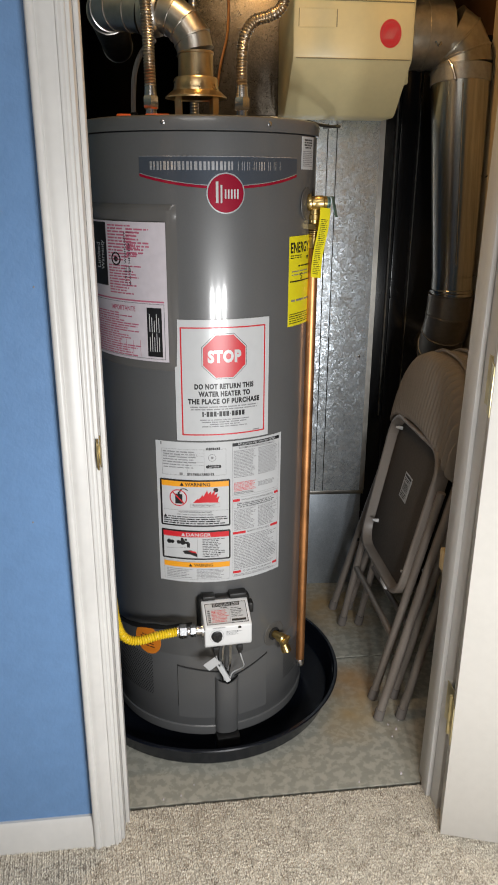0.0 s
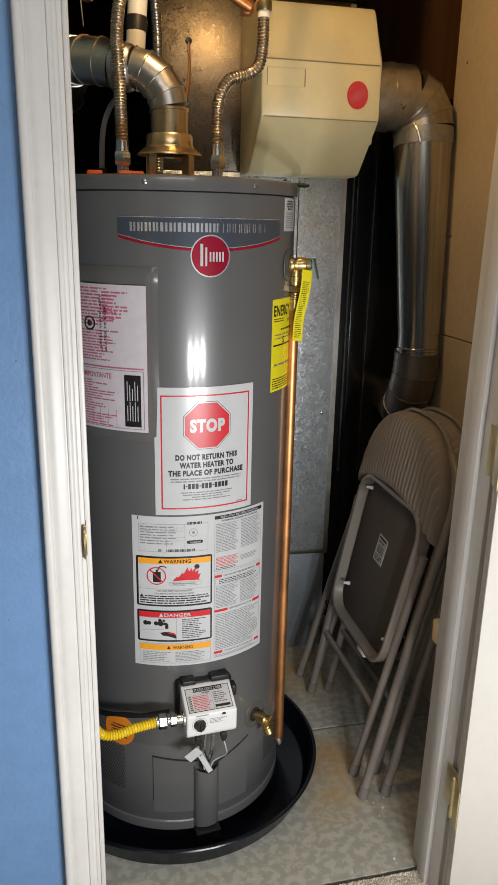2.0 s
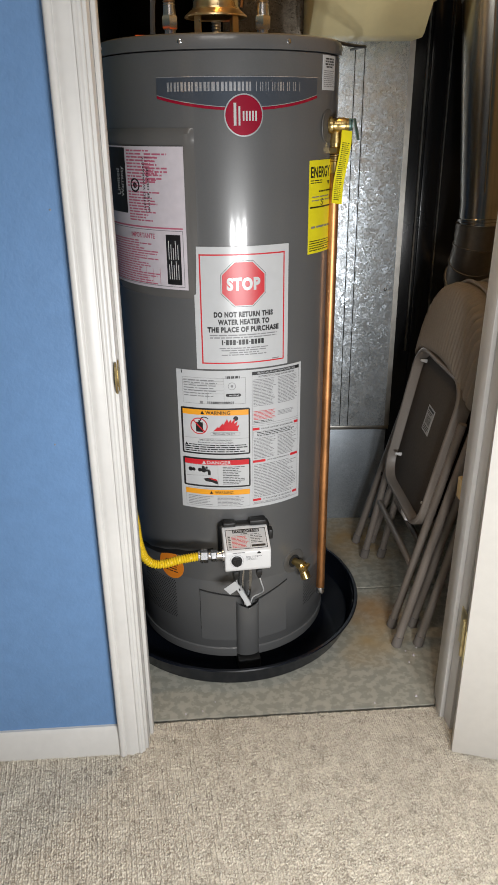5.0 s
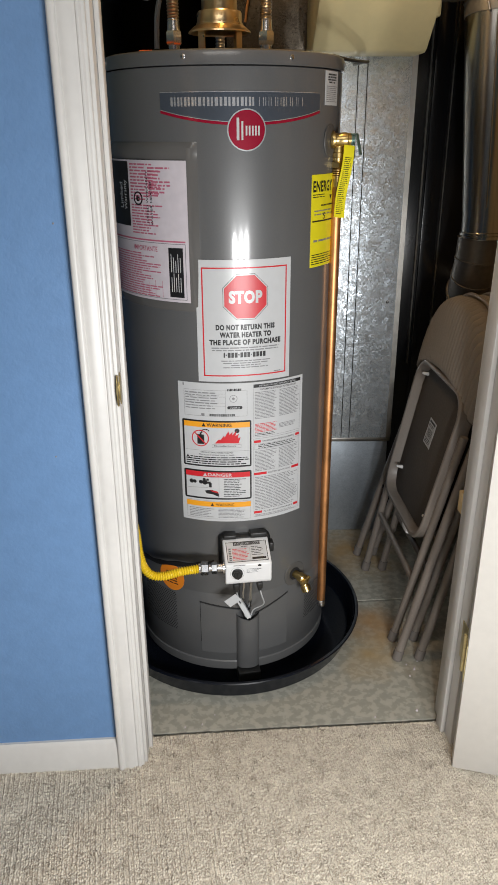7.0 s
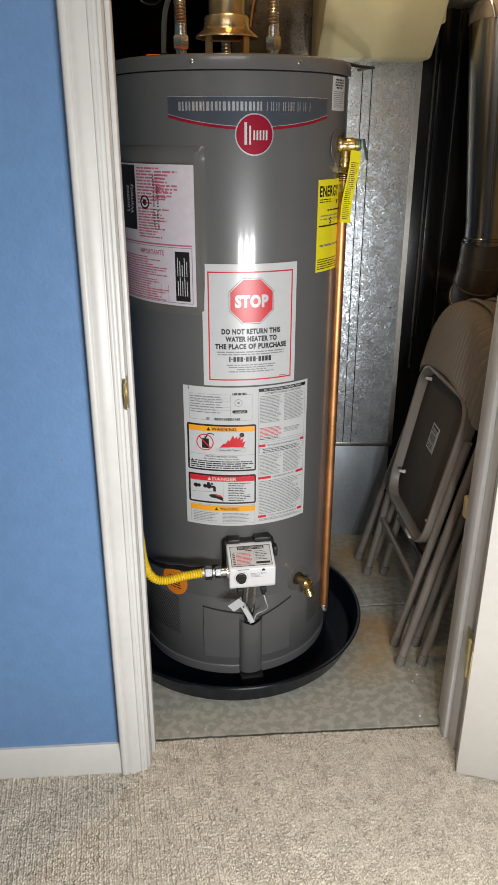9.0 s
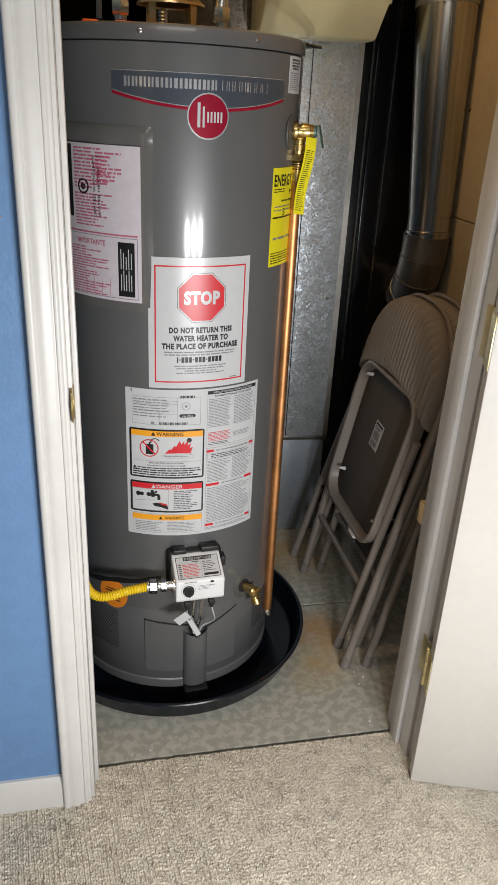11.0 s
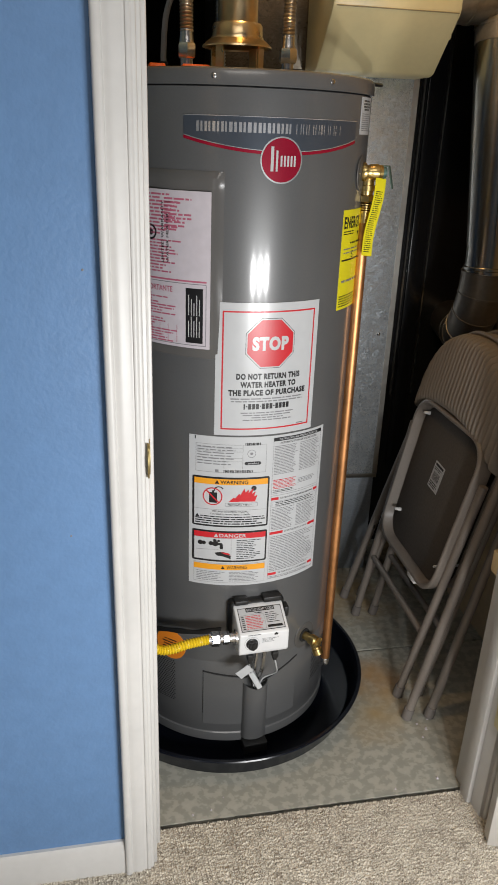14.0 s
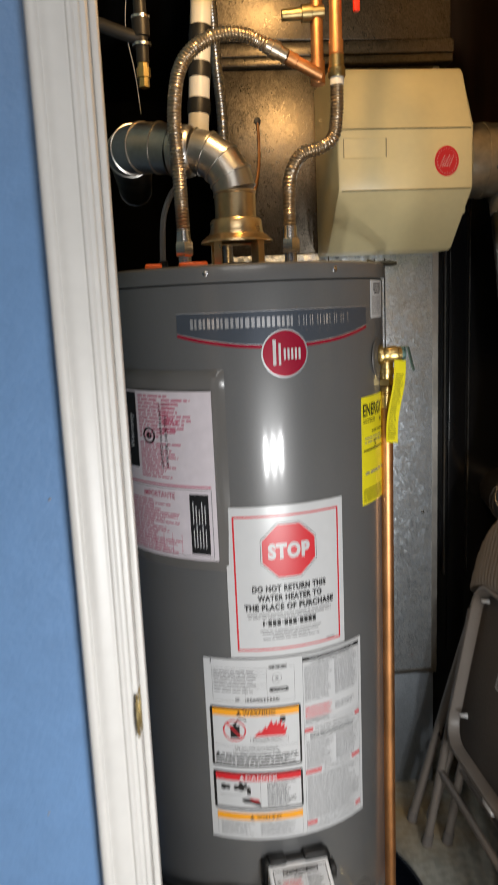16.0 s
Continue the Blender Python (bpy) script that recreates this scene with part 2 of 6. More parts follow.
BRASS_DULL = mat("dull_brass", (0.36, 0.28, 0.13), 0.38, metal=1.0, blotch=0.2, blotch_scale=40)
IVORY = mat("ivory_plastic", (0.76, 0.65, 0.36), 0.36, grain=0.02, blotch=0.04, blotch_scale=5, bump=0.03, bump_scale=120)
IVORY_DARK = mat("ivory_groove", (0.30, 0.25, 0.14), 0.6)
BLACKMETAL = mat("black_enamel", (0.012, 0.012, 0.013), 0.22, blotch=0.2, bump=0.03, bump_scale=10)
BLACKPLASTIC = mat("black_plastic", (0.012, 0.012, 0.012), 0.45)
BLACKPIPE = mat("black_iron_pipe", (0.03, 0.028, 0.026), 0.45, metal=0.5, blotch=0.3)
YELLOWHOSE = mat("yellow_gas_hose", (0.80, 0.56, 0.02), 0.35, blotch=0.05)
ORANGE = mat("orange_plastic", (0.80, 0.14, 0.015), 0.4, blotch=0.05)
ORANGE_TAG = mat("orange_sticker", (0.80, 0.24, 0.02), 0.45)
WHITEPLASTIC = mat("white_control_plastic", (0.74, 0.74, 0.74), 0.35, grain=0.02, bump=0.03)
PVC = mat("white_pvc", (0.70, 0.68, 0.62), 0.35, blotch=0.06)
CHAIR = mat("taupe_chair_enamel", (0.22, 0.19, 0.165), 0.38, grain=0.05, grain_scale=200, blotch=0.08, bump=0.04, rough_var=0.05)
CHAIR_BOARD = mat("seat_underside_board", (0.085, 0.074, 0.064), 0.75, grain=0.12, grain_scale=150, blotch=0.1)
LEVER = mat("worn_teal_lever", (0.16, 0.27, 0.25), 0.35, metal=0.6, blotch=0.3, blotch_scale=60)
CHAIR_PAD = mat("taupe_ribbed_vinyl", (0.25, 0.215, 0.18), 0.75, grain=0.06, grain_scale=300, blotch=0.06)
RUBBER = mat("grey_rubber_tip", (0.17, 0.15, 0.135), 0.7)
PINE = mat("raw_pine", (0.55, 0.40, 0.20), 0.7, grain=0.15, stretch=(1, 1, 0.2))
REDHANDLE = mat("red_valve_handle", (0.65, 0.03, 0.01), 0.35)


# ---- building helpers ----
def V(*a):
    return Vector(a)


def thing(name, base, label, category, group="", kind=""):
    ob = new(name)
    ob.empty_display_size = 0.05
    ob.location = base
    return tagged(ob, label, category, group, kind)


def part(name, bm, material, parent=None, label="", smooth=True, angle=40):
    """Links a bmesh in world coordinates as one mesh object, under a thing or a part."""
    me = bpy.data.meshes.new(name)
    bmesh.ops.recalc_face_normals(bm, faces=bm.faces[:])
    if smooth:
        for f in bm.faces:
            f.smooth = True
        for e in bm.edges:
            if len(e.link_faces) == 2 and e.calc_face_angle(0) > radians(angle):
                e.smooth = False
    bm.to_mesh(me)
    bm.free()
    me.materials.append(material)
    ob = new(name, me)
    if parent is not None:
        ob.parent = parent
        if parent.type == "EMPTY":
            ob.matrix_parent_inverse = Matrix.Translation(-parent.location)
    if label:
        ob["label"] = label
    return ob


def structure(name, bm, material, label, category, smooth=False):
    return tagged(part(name, bm, material, None, "", smooth), label, category, "", "structure")


def box(bm, x0, x1, y0, y1, z0, z1, bevel=0.0, seg=2, m=None):
    vs = [bm.verts.new((x, y, z)) for x in (x0, x1) for y in (y0, y1) for z in (z0, z1)]
    fs = [bm.faces.new([vs[i] for i in q]) for q in ((0, 1, 3, 2), (4, 6, 7, 5), (0, 4, 5, 1), (2, 3, 7, 6), (0, 2, 6, 4), (1, 5, 7, 3))]
    geom = vs
    if bevel:
        es = list({e for f in fs for e in f.edges})
        r = bmesh.ops.bevel(bm, geom=es, offset=bevel, segments=seg, affect="EDGES", profile=0.5)
        geom = list({v for f in r["faces"] for v in f.verts} | {v for v in vs if v.is_valid})
    if m is not None:
        for v in geom:
            v.co = m @ v.co
    return geom


def prism(bm, outline, z0, z1, axis="z", bevel=0.0):
    """Extrudes a closed outline along an axis: z takes (x, y), x takes (y, z), y takes (x, z)."""
    def at(p, d):
        return {"z": (p[0], p[1], d), "x": (d, p[0], p[1]), "y": (p[0], d, p[1])}[axis]
    a = [bm.verts.new(at(p, z0)) for p in outline]
    b = [bm.verts.new(at(p, z1)) for p in outline]
    n = len(outline)
    fs = [bm.faces.new((a[i], a[(i + 1) % n], b[(i + 1) % n], b[i])) for i in range(n)]
    fs += [bm.faces.new(a[::-1]), bm.faces.new(b)]
    if bevel:
        es = list({e for f in fs[-2:] for e in f.edges})
        bmesh.ops.bevel(bm, geom=es, offset=bevel, segments=2, affect="EDGES", profile=0.5)
    return a + b


def frame_of(d):
    d = d.normalized()
    s = V(0, 0, 1) if abs(d.z) < 0.9 else V(1, 0, 0)
    u = d.cross(s).normalized()
    return u, d.cross(u).normalized()


def loft(bm, rings, cap=True, closed=True):
    rows = [[bm.verts.new(p) for p in r] for r in rings]
    n = len(rows[0])
    for a, b in zip(rows, rows[1:]):
        for i in range(n if closed else n - 1):
            bm.faces.new((a[i], a[(i + 1) % n], b[(i + 1) % n], b[i]))
    if cap and closed:
        bm.faces.new(rows[0][::-1])
        bm.faces.new(rows[-1])
    return rows


def turned(bm, p, d, profile, seg=24, cap=True):
    """A turned body on the axis from p along d; profile: pairs of distance along the axis and radius."""
    p, d = Vector(p), Vector(d).normalized()
    u, w = frame_of(d)
    rings = []
    for s, r in profile:
        rings.append([p + d * s + (u * math.cos(2 * math.pi * k / seg) + w * math.sin(2 * math.pi * k / seg)) * max(r, 1e-4) for k in range(seg)])
    return loft(bm, rings, cap)


def smooth_path(points, step):
    pts = [Vector(p) for p in points]
    ext = [pts[0] * 2 - pts[1], *pts, pts[-1] * 2 - pts[-2]]
    out = []
    for i in range(len(pts) - 1):
        a, b, c, d = ext[i:i + 4]
        n = max(2, int((c - b).length / step))
        for k in range(n):
            t = k / n
            out.append(0.5 * (2 * b + (c - a) * t + (2 * a - 5 * b + 4 * c - d) * t * t + (3 * b - a - 3 * c + d) * t ** 3))
    out.append(pts[-1])
    return out


def tube(bm, points, radius, seg=12, step=0.01, ripple=0.0, pitch=0.0, straight=False, cap=True):
    """A round tube along a smooth path; ripple and pitch make it corrugated."""
    if ripple:
        step = pitch / 4
    pts = [Vector(p) for p in points] if straight else smooth_path(points, step)
    u = None
    rings, run = [], 0.0
    for i, p in enumerate(pts):
        d = (pts[min(i + 1, len(pts) - 1)] - pts[max(i - 1, 0)]).normalized()
        if u is None:
            u = frame_of(d)[0]
        u = (u - d * u.dot(d)).normalized()
        w = d.cross(u)
        if i:
            run += (p - pts[i - 1]).length
        r = radius + (ripple * math.cos(2 * math.pi * run / pitch) if ripple else 0)
        rings.append([p + (u * math.cos(2 * math.pi * k / seg) + w * math.sin(2 * math.pi * k / seg)) * r for k in range(seg)])
    return loft(bm, rings, cap)


def hexnut(bm, p, d, length, r):
    p, d = Vector(p), Vector(d).normalized()
    turned(bm, p, d, ((0, r * 0.85), (length * 0.12, r), (length * 0.88, r), (length, r * 0.85)), 6)


# ---- lettering and labels ----
GLYPHS = {}


def letters(text, bold=0.0):
    """The filled shape of a word as points and triangles, in a box of width w and height 1."""
    if (text, bold) not in GLYPHS:
        cu = bpy.data.curves.new("word", "FONT")
        cu.body, cu.offset, cu.resolution_u, cu.space_character = text, bold, 3, 1.0 + 2.2 * bold
        ob = new("word", cu)
        bpy.context.view_layer.update()
        me = bpy.data.meshes.new_from_object(ob.evaluated_get(bpy.context.evaluated_depsgraph_get()))
        vs = [(v.co.x, v.co.y) for v in me.vertices]
        fs = [tuple(p.vertices) for p in me.polygons]
        bpy.data.objects.remove(ob)
        bpy.data.meshes.remove(me)
        x0, x1 = min(v[0] for v in vs), max(v[0] for v in vs)
        y0, y1 = min(v[1] for v in vs), max(v[1] for v in vs)
        GLYPHS[(text, bold)] = ([((x - x0) / (x1 - x0), (y - y0) / (y1 - y0)) for x, y in vs], fs)
    return GLYPHS[(text, bold)]


class Sheet:
    """A printed sheet on a surface. place(u, v, d) gives the point u to the right, v up, d out of the surface."""

    def __init__(self, place, seed=1):
        self.place, self.inks, self.words, self.rng = place, {}, [], random.Random(seed)

    def bm(self, ink):
        return self.inks.setdefault(ink, bmesh.new())

    def poly(self, ink, pts, d=0.0012):
        bm = self.bm(ink)
        bm.faces.new([bm.verts.new((u, v, d)) for u, v in pts])

    def rect(self, ink, u0, u1, v0, v1, d=0.0012):
        self.poly(ink, [(u0, v0), (u1, v0), (u1, v1), (u0, v1)], d)

    def border(self, ink, u0, u1, v0, v1, w, d=0.0012):
        self.rect(ink, u0, u1, v1 - w, v1, d)
        self.rect(ink, u0, u1, v0, v0 + w, d)
        self.rect(ink, u0, u0 + w, v0 + w, v1 - w, d)
        self.rect(ink, u1 - w, u1, v0 + w, v1 - w, d)

    def disc(self, ink, u, v, r, n=28, d=0.0012, turn=0.0):
        self.poly(ink, [(u + r * math.cos(turn + 2 * math.pi * k / n), v + r * math.sin(turn + 2 * math.pi * k / n)) for k in range(n)], d)

    def ring(self, ink, u, v, r0, r1, n=32, d=0.0012):
        for k in range(n):
            a, b = 2 * math.pi * k / n, 2 * math.pi * (k + 1) / n
            self.poly(ink, [(u + r * math.cos(c), v + r * math.sin(c)) for r, c in ((r0, a), (r1, a), (r1, b), (r0, b))], d)

    def strip(self, ink, curve, u0, u1, low, high, d=0.0011, n=40):
        """A band between two heights over a curve v(u)."""
        us = [u0 + (u1 - u0) * i / n for i in range(n + 1)]
        for a, b in zip(us, us[1:]):
            self.poly(ink, [(a, curve(a) + low), (b, curve(b) + low), (b, curve(b) + high), (a, curve(a) + high)], d)

    def word(self, ink, text, u0, u1, v0, v1, bold=0.0, d=0.0014, up=False):
        bm = bmesh.new()
        vs, fs = letters(text, bold)
        if up:
            pts = [bm.verts.new((u1 - y * (u1 - u0), v0 + x * (v1 - v0), d)) for x, y in vs]
        else:
            pts = [bm.verts.new((u0 + x * (u1 - u0), v0 + y * (v1 - v0), d)) for x, y in vs]
        for f in fs:
            bm.faces.new([pts[i] for i in f])
        self.words.append((ink, bm))

    def bars(self, ink, u0, u1, v0, v1, lines, fill=0.5, ragged=0.25, d=0.0012, centre=False):
        """Rows of unreadable small print as short bars."""
        step = (v1 - v0) / lines
        for i in range(lines):
            v = v1 - (i + 0.5) * step
            width = (u1 - u0) * (1 - ragged * self.rng.random())
            u = u0 + ((u1 - u0) - width) / 2 if centre else u0
            end = u + width
            while u < end - 0.001:
                w = min(self.rng.uniform(0.8, 4.0) * step, end - u)
                self.rect(ink, u, u + w, v - step * fill / 2, v + step * fill / 2, d)
                u += w + step * 0.4

    def bend(self, bm):
        """Cuts the flat print into narrow strips and lays it on the surface."""
        us = [v.co.x for v in bm.verts]
        for k in range(int(min(us) / 0.006) - 1, int(max(us) / 0.006) + 2):
            bmesh.ops.bisect_plane(bm, geom=bm.verts[:] + bm.edges[:] + bm.faces[:], plane_co=(k * 0.006, 0, 0), plane_no=(1, 0, 0))
        for v in bm.verts:
            v.co = self.place(*v.co)

    def flush(self, parent, inks):
        for ink, bm in self.inks.items():
            name, material = inks[ink]
            self.bend(bm)
            part(name, bm, material, parent, "", False)["kind"] = "stuff"
        for ink, bm in self.words:
            self.bend(bm)
            part("lettering", bm, inks[ink][1], parent, "", False)


def backing(bm, place, outline_u, v0, v1, thick=0.0009):
    """A thin sheet with edges that follows the surface."""
    u0, u1 = outline_u
    n = max(1, int((u1 - u0) / 0.008))
    rings = []
    for i in range(n + 1):
        u = u0 + (u1 - u0) * i / n
        rings.append([place(u, v0, -0.0004), place(u, v0, thick), place(u, v1, thick), place(u, v1, -0.0004)])
    loft(bm, rings)


INKS = {"k": ("black_print", BLACK_PRINT), "g": ("grey_print", GREY_PRINT), "r": ("red_print", RED_PRINT), "p": ("faded_print", PINK_PRINT),
        "o": ("orange_bar", ORANGE_PRINT), "w": ("white_print", WHITE_PRINT), "s": ("silver_print", SILVER), "b": ("badge_field", BADGE), "m": ("badge_red_field", BADGE_RED)}


# ---- structure ----
WALL = 1.285          # room face of the wall with the door
INNER = 1.400         # utility side of that wall
JL, JR = -0.101, 0.578  # faces of the door's jambs
HEAD = 2.04

bm = bmesh.new()
box(bm, -0.43, JL - 0.019, WALL, INNER, 0.0, 2.42)
structure("wall_south_left", bm, BLUE, "blue painted drywall beside the utility door", "wall")
bm = bmesh.new()
box(bm, -0.43, -0.32, INNER, 4.6, 0.0, 2.42)
structure("wall_return", bm, BLUE, "blue drywall return at the outside corner", "wall")
bm = bmesh.new()
box(bm, JR + 0.052, 2.2, WALL, INNER, 0.0, 2.42)
structure("wall_south_right", bm, BLUE, "blue painted drywall behind the open door", "wall")
bm = bmesh.new()
box(bm, JL - 0.019, JR + 0.052, WALL, INNER, HEAD + 0.02, 2.42)
structure("wall_over_door", bm, BLUE, "blue painted drywall over the door opening", "wall")
bm = bmesh.new()
box(bm, 0.872, 0.884, INNER, 2.095, 0.0, 1.0655, 0.001)
box(bm, 0.872, 0.884, INNER, 2.095, 1.0685, 2.42, 0.001)
box(bm, 0.8845, 0.95, INNER, 2.095, 0.0, 2.42)
structure("wall_utility_side", bm, TAN, "tan unpainted wallboard inside the utility closet", "wall")
bm = bmesh.new()
box(bm, 0.75, 2.2, 2.86, 2.95, 0.0, 2.42)
box(bm, 1.35, 1.44, 2.095, 2.86, 0.0, 2.42)
structure("wall_utility_back", bm, BROWN, "dark brown panelling at the back of the closet", "wall")
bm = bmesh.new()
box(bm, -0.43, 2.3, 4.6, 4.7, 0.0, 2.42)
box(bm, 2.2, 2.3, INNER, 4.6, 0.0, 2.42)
structure("wall_utility_far", bm, UNLITWALL, "bare wall deep in the utility room, coloured near black as unlit", "wall")
bm = bmesh.new()
box(bm, -2.6, 2.3, -2.6, -2.5, 0.0, 2.42)
box(bm, 2.2, 2.3, -2.5, WALL, 0.0, 2.42)
structure("wall_room", bm, BLUE, "blue painted wall of the carpeted room", "wall")
bm = bmesh.new()
box(bm, -2.7, -2.6, -2.6, 4.7, 0.0, 2.42)
box(bm, -2.6, -0.43, 2.3, 2.4, 0.0, 2.42)
structure("wall_room_side", bm, BROWN, "dark brown panelled wall round the corner", "wall")
bm = bmesh.new()
box(bm, -2.7, 2.3, -2.6, INNER, 2.42, 2.52)
box(bm, -2.7, -0.43, INNER, 4.7, 2.42, 2.52)
structure("ceiling", bm, CEIL, "plain off-white ceiling", "ceiling")

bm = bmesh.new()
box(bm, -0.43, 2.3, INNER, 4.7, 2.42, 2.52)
structure("ceiling_utility", bm, UNLITWALL, "unfinished ceiling over the utility closet, coloured near black as unlit", "ceiling")

# floor: carpet to the threshold, then two concrete slabs with a sawn joint
EDGE = 1.358
bm = bmesh.new()
box(bm, -2.7, 2.3, -2.6, EDGE - 0.004, -0.05, 0.002)
box(bm, -2.6, -0.43, EDGE - 0.004, 2.3, -0.05, 0.002)
structure("floor_carpet", bm, CARPET, "beige loop-pile carpet up to the threshold", "carpet")


def pile(x0, x1, y0, y1, step):
    """The loops of the carpet as a fine relief."""
    nx, ny = int((x1 - x0) / step) + 1, int((y1 - y0) / step) + 1
    X, Y = np.meshgrid(np.linspace(x0, x1, nx), np.linspace(y0, y1, ny))
    rs = np.random.RandomState(4)
    wave = 0.75 * sum(a * np.sin(X * p + Y * q + s) for a, p, q, s in ((0.30, 310, 90, 0.3), (0.28, -140, 260, 1.9), (0.24, 190, -330, 4.0), (0.22, 420, 310, 2.2), (0.20, 60, 520, 5.1), (0.35, 75, -50, 0.8)))
    row = (0.70 * Y - 0.71 * X) / 0.0038 + wave
    k = np.floor(row)
    shift = (k % 2) * 0.5 + 0.08 * np.sin(k * 1.7)
    loop = np.abs(np.sin(np.pi * ((0.70 * X + 0.71 * Y) / 0.0062 + shift + 0.8 * wave))) ** 0.6 * np.abs(np.sin(np.pi * row)) ** 0.6
    cell = np.floor((0.70 * X + 0.71 * Y) / 0.0062 + shift + 0.8 * wave) * 57.3 + k * 131.7
    height = 0.74 + 0.26 * np.sin(cell * 12.9898)
    Z = 0.003 + 0.0062 * loop * height + 0.0004 * rs.rand(*X.shape) + 0.001 * np.sin(X * 9) * np.sin(Y * 11)
    Z[-1] -= 0.004
    co = np.stack((X + 0.0002 * rs.randn(*X.shape), Y + 0.0002 * rs.randn(*X.shape), Z), -1).reshape(-1, 3)
    i = (np.arange(ny - 1)[:, None] * nx + np.arange(nx - 1)[None, :]).ravel()
    me = bpy.data.meshes.new("carpet_pile")
    me.from_pydata(co.tolist(), [], np.stack((i, i + 1, i + nx + 1, i + nx), -1).tolist())
    me.polygons.foreach_set("use_smooth", [True] * len(me.polygons))
    me.materials.append(CARPET)
    return tagged(new("carpet_pile", me), "beige looped carpet pile in uneven rows", "carpet", "", "stuff")


pile(-0.56, 0.94, 0.90, EDGE, 0.0012)
bm = bmesh.new()
box(bm, -0.32, 2.2, EDGE + 0.0125, 1.850, -0.06, 0.0, 0.0008)
structure("floor_slab_front", bm, CONCRETE, "mottled grey concrete slab stained by rust", "floor")
bm = bmesh.new()
box(bm, -0.32, 2.2, 1.857, 4.6, -0.06, 0.0, 0.0008)
structure("floor_slab_back", bm, CONCRETE, "mottled grey concrete slab behind a sawn joint", "floor")

bm = bmesh.new()
box(bm, -0.32, 2.2, EDGE - 0.0035, EDGE + 0.0120, -0.06, -0.010)
box(bm, -0.32, 2.2, 1.8503, 1.8567, -0.06, -0.008)
structure("floor_joint", bm, GAP, "dark dusty joints at the carpet edge and between the slabs", "floor joint")


def plumb(bm):
    """The hinge side stands a little out of plumb."""
    for v in bm.verts:
        v.co.x += 0.012 * v.co.z


# baseboard, casing, jambs
bm = bmesh.new()
prism(bm, [(WALL, 0.004), (1.272, 0.004), (1.272, 0.062), (1.2745, 0.068), (1.2745, 0.074), (1.279, 0.081), (WALL, 0.081)], -0.443, -0.1625, "x")
structure("baseboard", bm, TRIM, "white painted wooden baseboard", "baseboard", True)
bm = bmesh.new()
prism(bm, [(-0.43, 0.004), (-0.443, 0.004), (-0.443, 0.062), (-0.4405, 0.074), (-0.436, 0.081), (-0.43, 0.081)], WALL, 2.3, "y")
structure("baseboard_return", bm, TRIM, "white painted wooden baseboard round the corner", "baseboard", True)
CASING = [(0.0, 0.0), (0.0, -0.0155), (0.0015, -0.0185), (0.004, -0.0200), (0.0085, -0.0202), (0.0115, -0.0192), (0.0130, -0.0170), (0.0140, -0.0148), (0.0155, -0.0148), (0.019, -0.0160), (0.025, -0.0158), (0.031, -0.0143),
          (0.036, -0.0128), (0.0385, -0.0118), (0.0395, -0.0110), (0.0408, -0.0110), (0.042, -0.0128), (0.0450, -0.0134), (0.0475, -0.0122), (0.0490, -0.0092), (0.0500, -0.0086), (0.0520, -0.0086), (0.0540, -0.0072), (0.055, -0.005), (0.055, 0.0)]
bm = bmesh.new()
prism(bm, [(-0.162 + x, WALL + y) for x, y in CASING], 0.002, HEAD + 0.06)
structure("trim_casing_left", bm, TRIM, "white moulded door casing", "door casing", True)
bm = bmesh.new()
prism(bm, [(JR + 0.063 - x, WALL + y) for x, y in CASING[::-1]], 0.002, HEAD + 0.06)
plumb(bm)
structure("trim_casing_right", bm, TRIM, "white moulded door casing behind the hinges", "door casing", True)
bm = bmesh.new()
prism(bm, [(WALL + y, HEAD + 0.06 - x) for x, y in CASING], -0.105, JR + 0.006, "x")
structure("trim_casing_head", bm, TRIM, "white moulded door casing over the opening", "door casing", True)
bm = bmesh.new()
box(bm, JL - 0.019, JL, WALL + 0.001, INNER, 0.0, HEAD + 0.02, 0.002)
structure("jamb_left", bm, TRIM, "white painted door jamb with a strike plate", "door jamb", True)
bm = bmesh.new()
box(bm, JL, JL + 0.009, 1.325, 1.358, 0.004, HEAD, 0.003)
structure("trim_stop_left", bm, TRIM, "white painted door stop strip", "door stop", True)
bm = bmesh.new()
box(bm, JR, JR + 0.027, WALL + 0.001, INNER, 0.0, HEAD + 0.02, 0.002)
plumb(bm)
structure("jamb_right", bm, TRIM, "white painted door jamb with brass hinges", "door jamb", True)
bm = bmesh.new()
box(bm, JR - 0.011, JR, 1.322, 1.358, 0.004, HEAD, 0.003)
plumb(bm)
structure("trim_stop_right", bm, TRIM, "white painted door stop strip", "door stop", True)
bm = bmesh.new()
box(bm, JL, JR + 0.024, WALL + 0.001, INNER - 0.001, HEAD, HEAD + 0.019, 0.002)
structure("jamb_head", bm, TRIM, "white painted head jamb", "door jamb", True)

for x, z in ((-0.185, 1.152), (-0.223, 0.746)):
    bm = bmesh.new()
    turned(bm, (x, WALL - 0.0003, z), (0, -1, 0), ((0, 0.0018), (0.0004, 0.0014), (0.0005, 0.0005)), 9)
    structure("trim_nail_dent", bm, GREY_PRINT, "small grey nail dent in the blue paint", "nail dent")
for y, z in ((2.04, 1.736), (2.046, 1.322), (2.04, 1.325)):
    bm = bmesh.new()
    turned(bm, (0.8722, y, z), (-1, 0, 0), ((0, 0.0035), (0.0006, 0.003), (0.0007, 0.001)), 10)
    structure("trim_nail_head", bm, BLACKPIPE, "dark nail head in the tan wallboard", "nail head")
strike = thing("strike_plate", (JL, 1.297, 0.868), "tarnished brass strike plate on the white jamb", "strike plate")
bm = bmesh.new()
